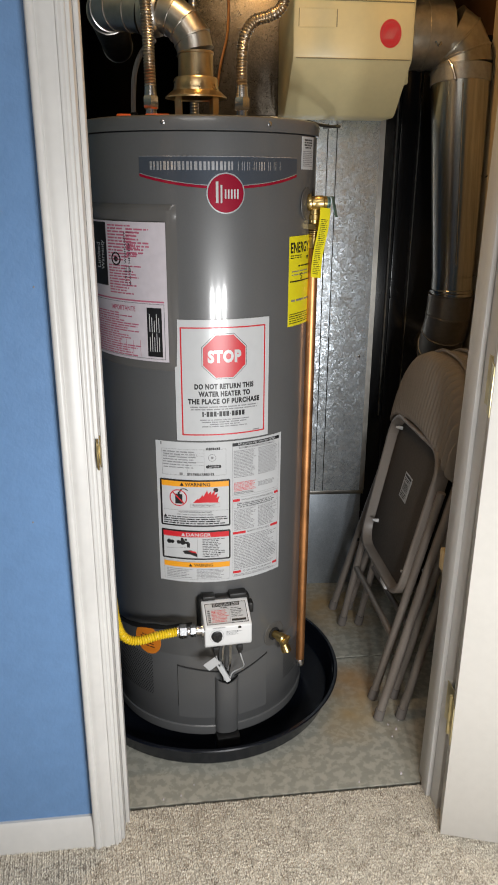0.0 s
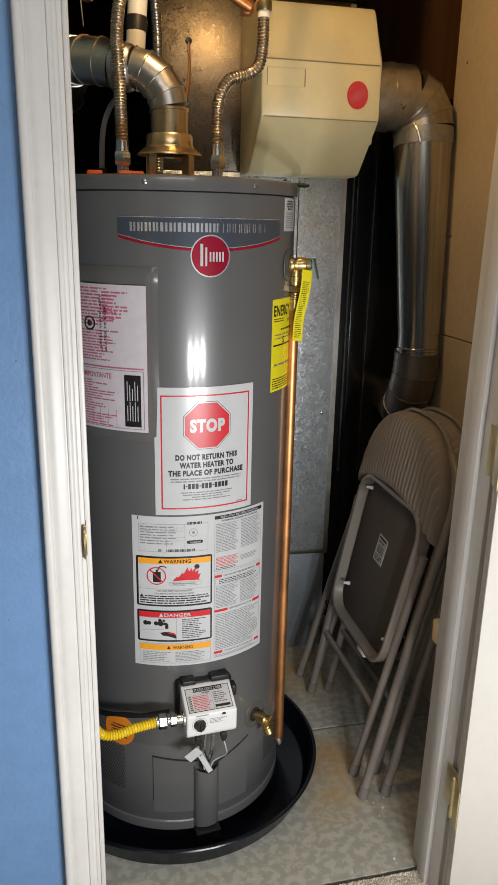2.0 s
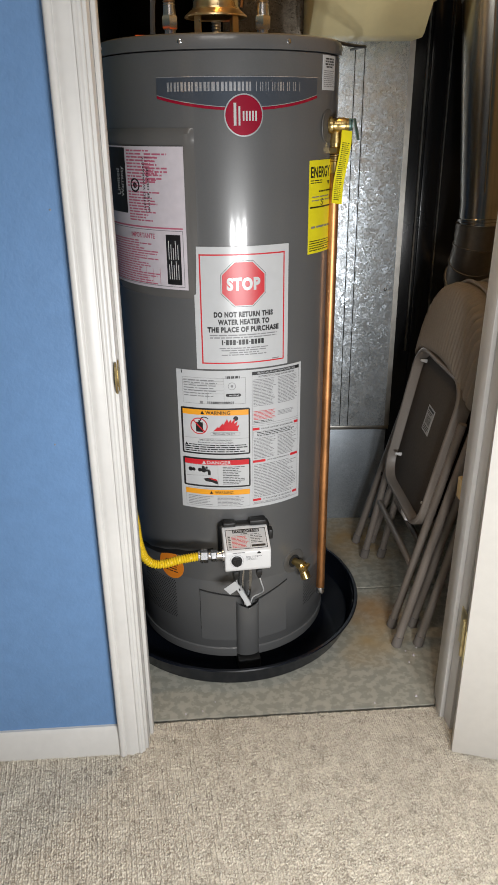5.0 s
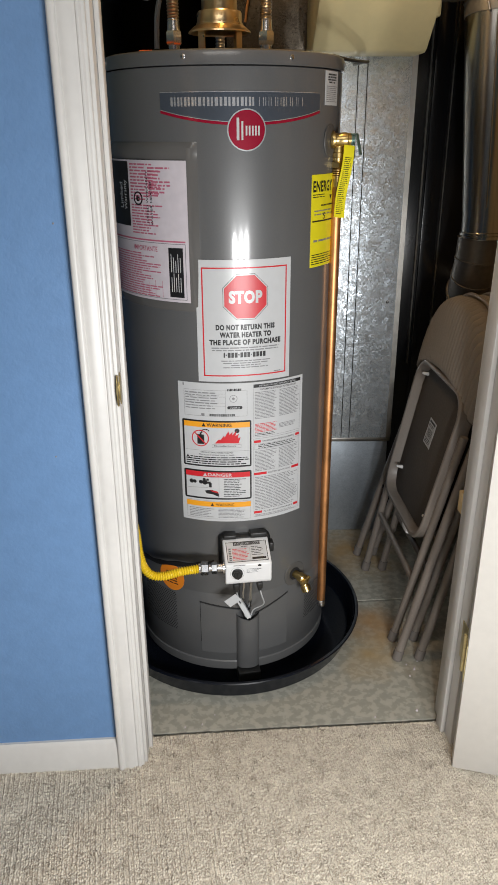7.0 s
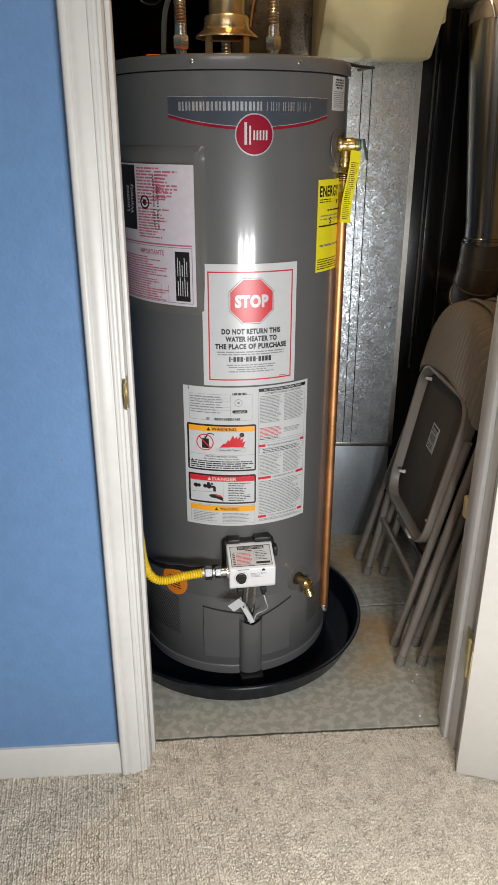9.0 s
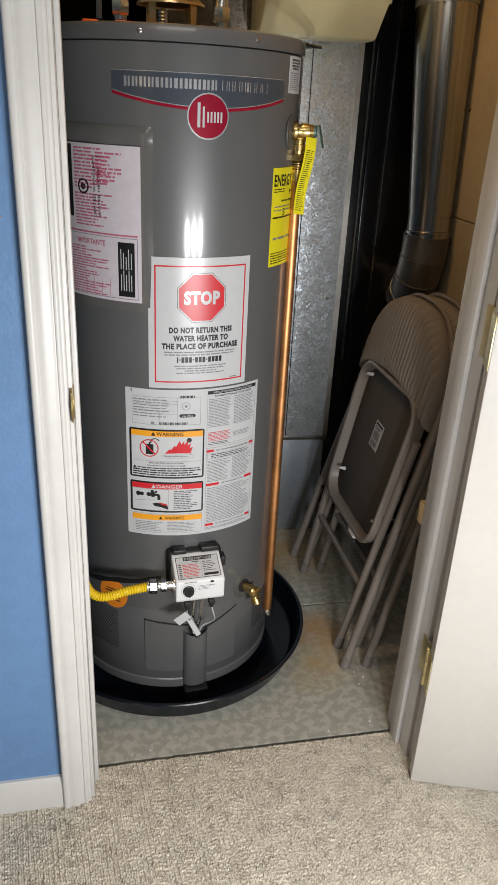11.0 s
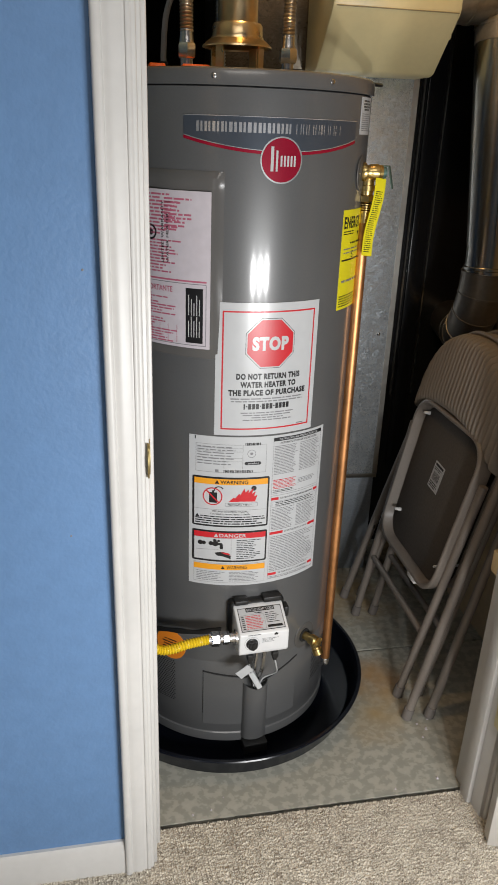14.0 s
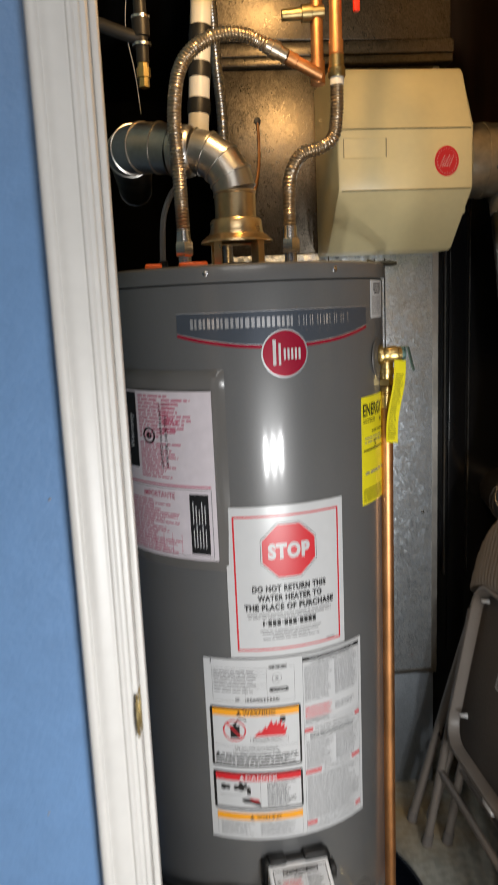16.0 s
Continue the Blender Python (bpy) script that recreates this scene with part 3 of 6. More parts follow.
prism(bm, [(1.2875 + 0.0125 + 0.013 * math.cos(a) - (0.010 if math.cos(a) < 0 else 0) * 0.2, 0.868 + 0.029 * math.sin(a)) for a in [2 * math.pi * k / 24 for k in range(24)]], JL - 0.001, JL + 0.0018, "x")
part("plate", bm, BRASS_DULL, strike)
bm = bmesh.new()
prism(bm, [(1.2835 + 0.0150 * math.cos(a), 0.868 + 0.0285 * math.sin(a)) for a in [2 * math.pi * k / 20 for k in range(20)]], JL - 0.003, JL - 0.0005, "x")
part("lip", bm, BRASS_DULL, strike, "curved brass lip")

# the open door, folded back to the wall
door = thing("door_1", (0.572, 1.236, 0.012), "white flush door swung wide open on brass hinges", "door", "", "structure")
DM = Matrix.Translation((0.559, 1.214, 0.0)) @ Matrix.Rotation(radians(-18.5), 4, "Z")
bm = bmesh.new()
box(bm, 0.0, 0.655, 0.0, 0.035, 0.012, 2.02, 0.002, 2, DM)
part("door_slab", bm, DOOR, door)
for z in (0.287, 0.978, 1.80):
    bm = bmesh.new()
    turned(bm, (0.5665 + 0.011 * z, 1.2535, z - 0.047), (0, 0, 1), ((0, 0.002), (0.002, 0.0055), (0.030, 0.0055), (0.031, 0.0050), (0.0325, 0.0055), (0.062, 0.0055), (0.063, 0.0050), (0.0645, 0.0055), (0.092, 0.0055), (0.094, 0.002)), 12)
    hinge = part("hinge", bm, HINGE, door, "polished brass butt hinge")
    bm = bmesh.new()
    box(bm, JR - 0.0022 + 0.012 * z, JR - 0.0002 + 0.012 * z, 1.258, 1.302, z - 0.045, z + 0.045, 0.0008)
    part("leaf", bm, HINGE, hinge)
    bm = bmesh.new()
    box(bm, -0.002, 0.0, 0.002, 0.034, z - 0.045, z + 0.045, 0.0005, 2, DM)
    part("leaf", bm, HINGE, hinge)
block = thing("wood_block", (0.60, 1.415, 0.55), "raw pine block fixed behind the door jamb", "wood block")
bm = bmesh.new()
box(bm, 0.5855, 0.63, INNER + 0.001, 1.425, 0.530, 0.578, 0.002)
part("block", bm, PINE, block)


# ---- the water heater ----
HX, HY, HR = 0.112, 1.808, 0.2515


def on(phi, r, z):
    a = radians(phi)
    return Vector((HX + r * math.sin(a), HY - r * math.cos(a), z))


def wrap(phi, z0, r=HR):
    """Places a sheet on the jacket with its origin at the angle phi and the height z0."""
    def place(u, v, d):
        return on(phi + math.degrees(u / HR), r + d, z0 + v)
    return place


def lathe(bm, profile, seg=96, cap=True):
    loft(bm, [[(HX + r * math.cos(2 * math.pi * k / seg), HY + r * math.sin(2 * math.pi * k / seg), z) for k in range(seg)] for r, z in profile], cap)


heater = thing("water_heater", (HX, HY, 0.02), "tall grey gas water heater with printed labels in a drain pan", "water heater")
bm = bmesh.new()
lathe(bm, ((0.2480, 0.0200), (HR, 0.0215), (HR + 0.0008, 0.0235), (HR + 0.0008, 0.0440), (HR - 0.0020, 0.0465), (HR, 0.0490), (HR, 0.245), (HR - 0.0006, 0.247), (HR, 0.249), (HR, 1.396), (HR - 0.004, 1.398)))
part("jacket", bm, JACKET, heater)
bm = bmesh.new()
lathe(bm, ((HR + 0.001, 1.3985), (HR + 0.004, 1.3985), (HR + 0.004, 1.417), (HR + 0.002, 1.4225), (HR - 0.003, 1.425), (0.2, 1.428), (0.02, 1.430)))
top_cap = part("top_cap", bm, JACKET, heater)
for phi in (-71, -19.3, 27.5, 78, 130, 180, 230):
    bm = bmesh.new()
    d = on(phi, 1, 0) - on(phi, 0, 0)
    turned(bm, on(phi, HR + 0.0035, 1.412), d, ((0, 0.0045), (0.0012, 0.0045), (0.002, 0.003), (0.0022, 0.001)), 10)
    part("screw", bm, CHROME, top_cap)

# badge with a curved red line and a round emblem
bm = bmesh.new()
PL = wrap(7.3, 1.325)
n = 40
rings = []
for i in range(n + 1):
    u = -0.169 + 0.338 * i / n
    low = -0.026 + 0.022 * (u / 0.169) ** 2
    rings.append([PL(u, low, -0.0003), PL(u, low, 0.0008), PL(u, 0.029, 0.0008), PL(u, 0.029, -0.0003)])
loft(bm, rings)
badge = part("badge", bm, BADGE, heater, "slate metallic badge strip")
s = Sheet(PL, 3)


def arc(u):
    return -0.026 + 0.022 * (u / 0.169) ** 2


s.strip("m", arc, -0.169, 0.169, -0.0035, 0.0015)
s.strip("s", arc, -0.169, 0.169, 0.0018, 0.0030)
s.rect("s", -0.169, 0.169, 0.0278, 0.029, 0.0011)
u = -0.146
for w in (9, 8.5, 9.5, 8, 11, 9.5, 12, 10, 10.5, 10, 8.5):       # series name as plain upright bars
    s.rect("s", u, u + w * 0.00052, 0.004, 0.0195, 0.0012)
    s.rect("s", u + w * 0.00078, u + w * 0.00118, 0.004, 0.0195, 0.0012)
    u += w * 0.00118 + 0.0034
u += 0.006
for w in (8, 6.5, 9, 7, 3, 9, 9, 10.5):
    s.rect("s", u, u + 0.0014, 0.004, 0.0195, 0.0012)
    s.rect("s", u + w * 0.00118 - 0.0014, u + w * 0.00118, 0.004, 0.0195, 0.0012)
    u += w * 0.00118 + 0.0032
s.disc("s", -0.0005, -0.0375, 0.0375, 48, 0.0016)
s.disc("m", -0.0005, -0.0375, 0.0350, 48, 0.0019)
s.rect("w", -0.020, -0.0150, -0.055, -0.016, 0.0022)               # emblem as plain bars
s.rect("w", -0.0110, -0.0075, -0.055, -0.022, 0.0022)
for a in (-0.003, 0.003, 0.009, 0.015, 0.021):
    s.rect("w", a, a + 0.0032, -0.047, -0.030, 0.0022)
s.flush(badge, INKS)

# large stop label
bm = bmesh.new()
PL = wrap(6.2, 0.915)
backing(bm, PL, (-0.1025, 0.1005), -0.125, 0.132, 0.0014)
stop = part("stop_label", bm, WHITE_PRINT, heater, "white label with a red octagon and black capitals")
s = Sheet(PL, 5)
s.border("r", -0.0905, 0.0905, -0.113, 0.117, 0.0028, 0.0017)
s.disc("k", 0.0, 0.0565, 0.0512, 8, 0.0017, math.pi / 8)
s.disc("w", 0.0, 0.0565, 0.0502, 8, 0.0019, math.pi / 8)
s.disc("r", 0.0, 0.0565, 0.0478, 8, 0.0021, math.pi / 8)
s.word("w", "STOP", -0.035, 0.035, 0.043, 0.070, 0.058, 0.0024)
s.word("k", "DO NOT RETURN THIS", -0.063, 0.063, -0.0125, -0.0005, 0.058, 0.0018)
s.word("k", "WATER HEATER TO", -0.055, 0.055, -0.0285, -0.0165, 0.058, 0.0018)
s.word("k", "THE PLACE OF PURCHASE", -0.077, 0.077, -0.0445, -0.0325, 0.058, 0.0018)
s.bars("g", -0.075, 0.075, -0.0585, -0.0480, 2, 0.45, 0.05, 0.0018, True)
u = -0.0475
for k in range(14):                                                                 # the number to call, as bars
    w = 0.0028 if k in (0, 1, 5, 9) else 0.0058
    s.rect("k", u, u + w, -0.0668 if k in (1, 5, 9) else -0.0715, -0.0645 if k in (1, 5, 9) else -0.0605, 0.0018)
    u += w + 0.0016
s.bars("g", -0.056, 0.056, -0.096, -0.0765, 4, 0.42, 0.45, 0.0018, True)
s.rect("g", 0.062, 0.078, -0.1085, -0.1065, 0.0018)
s.flush(stop, INKS)

# large instruction label below it
bm = bmesh.new()
PL = wrap(4.9, 0.62)
backing(bm, PL, (-0.1465, 0.1465), -0.171, 0.166, 0.0009)
sheet = part("instruction_label", bm, WHITE_PRINT, heater, "white instruction label with hazard boxes and fine print")
s = Sheet(PL, 7)
UL, UR = -0.1385, 0.0165       # columns
s.border("g", UL + 0.006, UR - 0.009, 0.090, 0.150, 0.0006)
s.rect("k", UL + 0.004, UL + 0.006, 0.158, 0.165)
s.bars("g", UL + 0.009, UL + 0.085, 0.105, 0.147, 7, 0.36, 0.3)
for v in (0.142, 0.135, 0.121, 0.114):
    s.rect("g", UL + 0.006, UL + 0.098, v, v + 0.0005)
s.rect("g", UL + 0.062, UL + 0.0626, 0.099, 0.121)
s.rect("g", UL + 0.0985, UL + 0.099, 0.099, 0.150)
for k in range(11):
    s.rect("k", UL + 0.103 + k * 0.0028, UL + 0.1045 + k * 0.0028 + 0.0006 * (k % 3), 0.1485, 0.154)
s.ring("g", UL + 0.116, 0.131, 0.0075, 0.0085)
s.disc("g", UL + 0.116, 0.131, 0.003, 10)
s.disc("k", UL + 0.106, 0.1105, 0.0036, 14)
s.disc("k", UL + 0.132, 0.1105, 0.0036, 14)
s.rect("k", UL + 0.106, UL + 0.132, 0.1069, 0.1141)
s.word("w", "certified", UL + 0.109, UL + 0.130, 0.1085, 0.1125, 0.005, 0.0016)
for k in range(24):
    s.rect("k", UL + 0.062 + k * 0.0024, UL + 0.0632 + k * 0.0024 + 0.0006 * (k % 2), 0.0905, 0.0960)
s.rect("g", UL + 0.045, UL + 0.052, 0.0905, 0.0965)


def hazard(v0, v1, bar, ink, title, w=0.0035, tu=0.0):
    s.rect("k", UL + 0.003, UR - 0.004, v0 - 0.004, v1 + 0.004)
    for du, dv in ((UL + 0.003, v1), (UR - 0.004, v1), (UL + 0.003, v0), (UR - 0.004, v0)):
        s.disc("k", du, dv, 0.004, 12, 0.00122)
    s.rect("k", UL - 0.001, UR, v0, v1)
    s.rect("w", UL + w, UR - w, v0, v1, 0.0014)
    s.rect(ink, UL + w, UR - w, v1 - bar, v1, 0.0016)
    tw = 0.0275
    c = (UL + UR) / 2 + tu
    s.word("w" if ink == "r" else "k", title, c - tw + 0.006, c + tw + 0.006, v1 - bar + 0.002, v1 - 0.0022, 0.02, 0.0019)
    s.poly("w" if ink == "r" else "k", [(c - tw - 0.005, v1 - bar + 0.002), (c - tw + 0.004, v1 - bar + 0.002), (c - tw - 0.0005, v1 - 0.002)], 0.0019)


hazard(-0.028, 0.076, 0.0125, "o", "WARNING")
s.ring("r", UL + 0.041, 0.037, 0.0175, 0.0198, 32, 0.0021)
s.rect("k", UL + 0.034, UL + 0.050, 0.023, 0.046, 0.0017)
s.rect("k", UL + 0.040, UL + 0.044, 0.046, 0.051, 0.0017)
s.poly("r", [(UL + 0.027, 0.0495), (UL + 0.029, 0.0515), (UL + 0.055, 0.0245), (UL + 0.053, 0.0225)], 0.0022)
for k in range(8):
    a0, a1 = math.radians(200 - k * 22), math.radians(200 - (k + 1) * 22)
    s.poly("k", [(UL + 0.0535 + 0.010 * math.cos(a), 0.052 + 0.008 * math.sin(a)) for a in (a0, a1)] + [(UL + 0.0535 + 0.0075 * math.cos(a), 0.052 + 0.006 * math.sin(a)) for a in (a1, a0)], 0.0018)
flame = [(0.073, 0.026), (0.083, 0.036), (0.085, 0.033), (0.094, 0.045), (0.0955, 0.0405), (0.104, 0.056), (0.1065, 0.047), (0.113, 0.054), (0.1125, 0.046),
         (0.122, 0.056), (0.1195, 0.044), (0.127, 0.049), (0.124, 0.037), (0.131, 0.041), (0.1265, 0.028), (0.131, 0.026)]
for a, b in zip(flame, flame[1:]):
    s.poly("r", [(UL + a[0], a[1]), (UL + b[0], b[1]), (UL + 0.101, 0.027)], 0.0018)
s.disc("k", UL + 0.123, 0.056, 0.0055, 12, 0.0017)
s.border("g", UL + 0.067, UL + 0.132, 0.0155, 0.0235, 0.0006, 0.0018)
s.word("k", "Flammable Vapors", UL + 0.072, UL + 0.120, 0.0168, 0.0222, 0.005, 0.0018)
s.rect("g", UL + 0.004, UR - 0.004, 0.0075, 0.0080, 0.0018)
s.word("k", "FIRE AND EXPLOSION HAZARD", UL + 0.041, UL + 0.113, 0.0020, 0.0058, 0.005, 0.0018)
s.word("k", "Can result in serious injury or death.", UL + 0.037, UL + 0.117, -0.0050, 0.0000, 0.005, 0.0018)
s.poly("k", [(UL + 0.006, -0.0115), (UL + 0.0145, -0.0115), (UL + 0.010, -0.0045)], 0.0018)
s.bars("k", UL + 0.016, UR - 0.006, -0.0105, -0.0065, 1, 0.55, 0.034, 0.0018)
s.bars("k", UL + 0.006, UR - 0.006, -0.0265, -0.0110, 3, 0.5, 0.15, 0.0018)
hazard(-0.110, -0.045, 0.0125, "r", "DANGER")
for u, r in ((0.017, 0.0055), (0.0245, 0.0045), (0.039, 0.005), (0.048, 0.0065)):
    s.disc("k", UL + u, -0.071, r, 9, 0.0018)
s.rect("k", UL + 0.040, UL + 0.062, -0.0745, -0.0690, 0.0018)
s.rect("k", UL + 0.0575, UL + 0.064, -0.0835, -0.0720, 0.0018)
s.disc("k", UL + 0.047, -0.0640, 0.004, 8, 0.0018)
s.disc("k", UL + 0.055, -0.0645, 0.003, 8, 0.0018)
s.poly("k", [(UL + 0.047, -0.0930), (UL + 0.053, -0.0910), (UL + 0.066, -0.0900), (UL + 0.080, -0.0990), (UL + 0.080, -0.1065), (UL + 0.066, -0.1010), (UL + 0.052, -0.0990)], 0.0018)
s.poly("r", [(UL + 0.060, -0.0905), (UL + 0.076, -0.0925), (UL + 0.080, -0.0975), (UL + 0.066, -0.0945)], 0.0021)
s.border("g", UL + 0.004, UL + 0.081, -0.1095, -0.058, 0.0005, 0.0017)
s.poly("g", [(UL + 0.008, -0.0870), (UL + 0.055, -0.0835), (UL + 0.055, -0.0842), (UL + 0.008, -0.0878)], 0.0018)
s.bars("k", UL + 0.092, UR - 0.012, -0.107, -0.060, 11, 0.36, 0.35, 0.0018)
s.border("g", UL + 0.003, UR - 0.002, -0.165, -0.118, 0.0005)
s.rect("o", UL + 0.003, UR - 0.002, -0.1335, -0.1205, 0.0014)
s.word("k", "WARNING", -0.066, -0.024, -0.1310, -0.1235, 0.005, 0.0018)
s.poly("k", [(-0.078, -0.131), (-0.070, -0.131), (-0.074, -0.1235)], 0.0018)
s.bars("g", UL + 0.009, UL + 0.070, -0.162, -0.137, 6, 0.4, 0.3)
s.bars("g", UL + 0.078, UR - 0.008, -0.162, -0.137, 7, 0.4, 0.3)
# the right column of fine print
s.border("g", 0.0215, 0.1395, 0.038, 0.161, 0.0006)
s.rect("k", 0.0215, 0.1395, 0.1535, 0.161, 0.0013)
s.word("w", "INSTALLATION AND OPERATION DETAILS", 0.034, 0.127, 0.1552, 0.1595, 0.01, 0.0016)
s.word("k", "AUTOMATIC STORAGE WATER HEATER", 0.036, 0.126, 0.1470, 0.1510, 0.008, 0.0016)
for u0, u1 in ((0.0245, 0.078), (0.0825, 0.1365)):
    s.bars("g", u0, u1, 0.080, 0.144, 19, 0.42, 0.2)
s.bars("r", 0.0245, 0.078, 0.048, 0.070, 7, 0.42, 0.2)
s.bars("k", 0.0245, 0.075, 0.0405, 0.047, 2, 0.42, 0.2)
s.bars("g", 0.0825, 0.1365, 0.052, 0.064, 4, 0.42, 0.3)
s.border("g", 0.0215, 0.1395, -0.163, 0.034, 0.0006)
for v, w, title in ((0.0235, 0.016, "FOR YOUR SAFETY READ BEFORE OPERATING"), (-0.056, 0.030, "LIGHTING INSTRUCTIONS"), (-0.1545, 0.019, "TO TURN OFF GAS TO THE APPLIANCE")):
    s.rect("r", 0.0222, 0.0222 + w, v, v + 0.006)
    s.rect("r", 0.1388 - w * 0.7, 0.1388, v, v + 0.006)
    s.word("k", title, 0.0225 + w + 0.004, 0.1388 - w * 0.7 - 0.004, v + 0.0012, v + 0.0048, 0.008, 0.0014)
s.border("g", 0.024, 0.137, 0.007, 0.0205, 0.0005)
s.bars("k", 0.032, 0.130, 0.008, 0.0195, 3, 0.42, 0.2)
for u0, u1 in ((0.0245, 0.078), (0.0825, 0.1365)):
    s.bars("g", u0, u1, -0.047, 0.005, 15, 0.42, 0.25)
s.bars("g", 0.0245, 0.1365, -0.146, -0.060, 22, 0.42, 0.25)
s.ring("g", 0.128, -0.118, 0.006, 0.0072)
s.bars("g", 0.0245, 0.1365, -0.1625, -0.157, 2, 0.42, 0.3)
s.flush(sheet, INKS)

# papers in a clear pouch
bm = bmesh.new()
PL = wrap(-46, 1.09)
nu, nv = 40, 30
grid = []
for j in range(nv + 1):
    row = []
    for i in range(nu + 1):
        u, v = -0.150 + 0.2875 * i / nu, -0.150 + 0.327 * j / nv
        edge = min(u + 0.150, 0.1375 - u, v + 0.150, 0.177 - v)
        bulge = min(1.0, edge / 0.016) * (0.0026 + 0.0008 * math.sin(u * 70 + v * 30)) + (0.004 * math.exp(-((v - 0.164) / 0.006) ** 2) if edge > 0.004 else 0)
        row.append(PL(u, v, 0.0006 + bulge))
    grid.append(row)
loft(bm, grid, cap=False, closed=False)
pouch = part("document_pouch", bm, POUCH, heater, "clear plastic document pouch with creased edge")
bm = bmesh.new()
PL = wrap(-46, 1.095, HR + 0.0054)
backing(bm, PL, (-0.124, 0.1165), -0.136, 0.139, 0.001)
paper = part("folded_paper", bm, PAPER, pouch, "folded white paper with faded red print")
s = Sheet(PL, 9)
s.rect("k", -0.124, -0.028, 0.010, 0.136)
s.word("w", "Limited", -0.065, -0.052, 0.045, 0.095, 0.0, 0.0018, True)
s.word("w", "Warranty", -0.048, -0.034, 0.042, 0.100, 0.0, 0.0018, True)
s.ring("k", 0.000, 0.066, 0.010, 0.0135)
s.disc("k", 0.000, 0.066, 0.006, 10)
s.bars("p", -0.022, 0.060, 0.062, 0.134, 12, 0.5, 0.5)
s.bars("p", -0.022, 0.072, -0.004, 0.056, 11, 0.5, 0.5)
s.bars("p", 0.030, 0.085, 0.070, 0.128, 9, 0.5, 0.6)
s.word("k", "LIMITED WARRANTY", 0.024, 0.029, 0.015, 0.120, 0.0, 0.0018, True)
s.word("k", "WATER HEATER", 0.034, 0.039, 0.015, 0.100, 0.0, 0.0018, True)
s.rect("p", -0.124, 0.110, -0.0155, -0.0125)
s.word("p", "IMPORTANTE", -0.02, 0.046, -0.036, -0.026, 0.01, 0.0018)
s.bars("p", -0.1, 0.055, -0.130, -0.040, 18, 0.5, 0.4)
s.border("g", -0.120, 0.110, -0.131, -0.018, 0.0012)
s.rect("k", 0.072, 0.104, -0.126, -0.026, 0.0014)
for k in range(5):
    s.rect("w", 0.077 + 0.005 * k, 0.0785 + 0.005 * k, -0.115, -0.085 + 0.008 * (k % 2), 0.0018)
    s.rect("w", 0.077 + 0.005 * k, 0.0785 + 0.005 * k, -0.075, -0.038 - 0.007 * (k % 3), 0.0018)
for k in range(4):
    s.rect("p", 0.0 + 0.018 * k, 0.0008 + 0.018 * k, -0.128, -0.095)
s.flush(paper, INKS)

# energy label, small rating label and warning disc
bm = bmesh.new()
PL = wrap(54, 1.111)
backing(bm, PL, (-0.054, 0.079), -0.094, 0.092, 0.0009)
energy = part("energy_label", bm, YELLOW_PRINT, heater, "yellow energy label with black print")
s = Sheet(PL, 11)
s.word("k", "ENERGY", -0.050, 0.028, 0.058, 0.080, 0.03, 0.0013)
s.poly("k", [(0.016, 0.050), (0.028, 0.050), (0.022, 0.040)])
s.bars("k", -0.050, 0.0, 0.046, 0.055, 2, 0.4, 0.3)
s.bars("k", -0.02, 0.07, 0.028, 0.034, 1, 0.5, 0.1)
s.bars("g", -0.045, 0.07, 0.010, 0.024, 2, 0.3, 0.4)
s.rect("k", -0.050, 0.074, -0.0015, 0.0015)
s.word("k", "S", -0.012, -0.002, 0.003, 0.016, 0.006, 0.0013)
s.bars("k", -0.05, 0.07, -0.090, -0.066, 5, 0.4, 0.4)
s.bars("g", -0.045, 0.07, -0.045, -0.035, 1, 0.4, 0.5)
s.flush(energy, INKS)
bm = bmesh.new()
PL = wrap(57, 1.3635)
backing(bm, PL, (-0.030, 0.029), -0.031, 0.031, 0.0009)
rating = part("rating_label", bm, WHITE_PRINT, heater, "small white rating label with fine black print")
s = Sheet(PL, 13)
s.bars("k", -0.022, 0.020, 0.008, 0.027, 4, 0.6, 0.3, 0.0012, True)
s.bars("g", -0.026, 0.024, -0.026, 0.005, 9, 0.4, 0.2)
s.flush(rating, INKS)
bm = bmesh.new()
PL = wrap(-38.8, 0.270)
loft(bm, [[PL(r * math.cos(a), r * math.sin(a), d) for a in [2 * math.pi * k / 40 for k in range(40)]] for r, d in ((0.038, -0.0003), (0.038, 0.001), (0.0005, 0.001))])
tagdisc = part("warning_disc", bm, ORANGE_TAG, heater, "round orange warning sticker")
s = Sheet(PL, 15)
s.bars("k", -0.022, 0.022, -0.02, 0.016, 5, 0.4, 0.3, 0.0014, True)
s.flush(tagdisc, INKS)

# black band round the burner chamber, on both sides of the control
for a0, a1 in ((-95, -12), ):
    bm = bmesh.new()
    n = 40
    rings = []
    for i in range(n + 1):
        a = a0 + (a1 - a0) * i / n
        z = 0.332 - 0.00106 * (-15 - a) + 0.0012 * math.sin(i * 0.5)
        h = 0.0075 + 0.0012 * math.sin(i * 0.9)
        rings.append([on(a, HR - 0.001, z - h), on(a, HR + 0.0016, z - h * 0.7), on(a, HR + 0.0016, z + h * 0.7), on(a, HR - 0.001, z + h)])
    loft(bm, rings)
    part("sealing_strip", bm, BLACKPLASTIC, heater, "soft black band on the jacket")

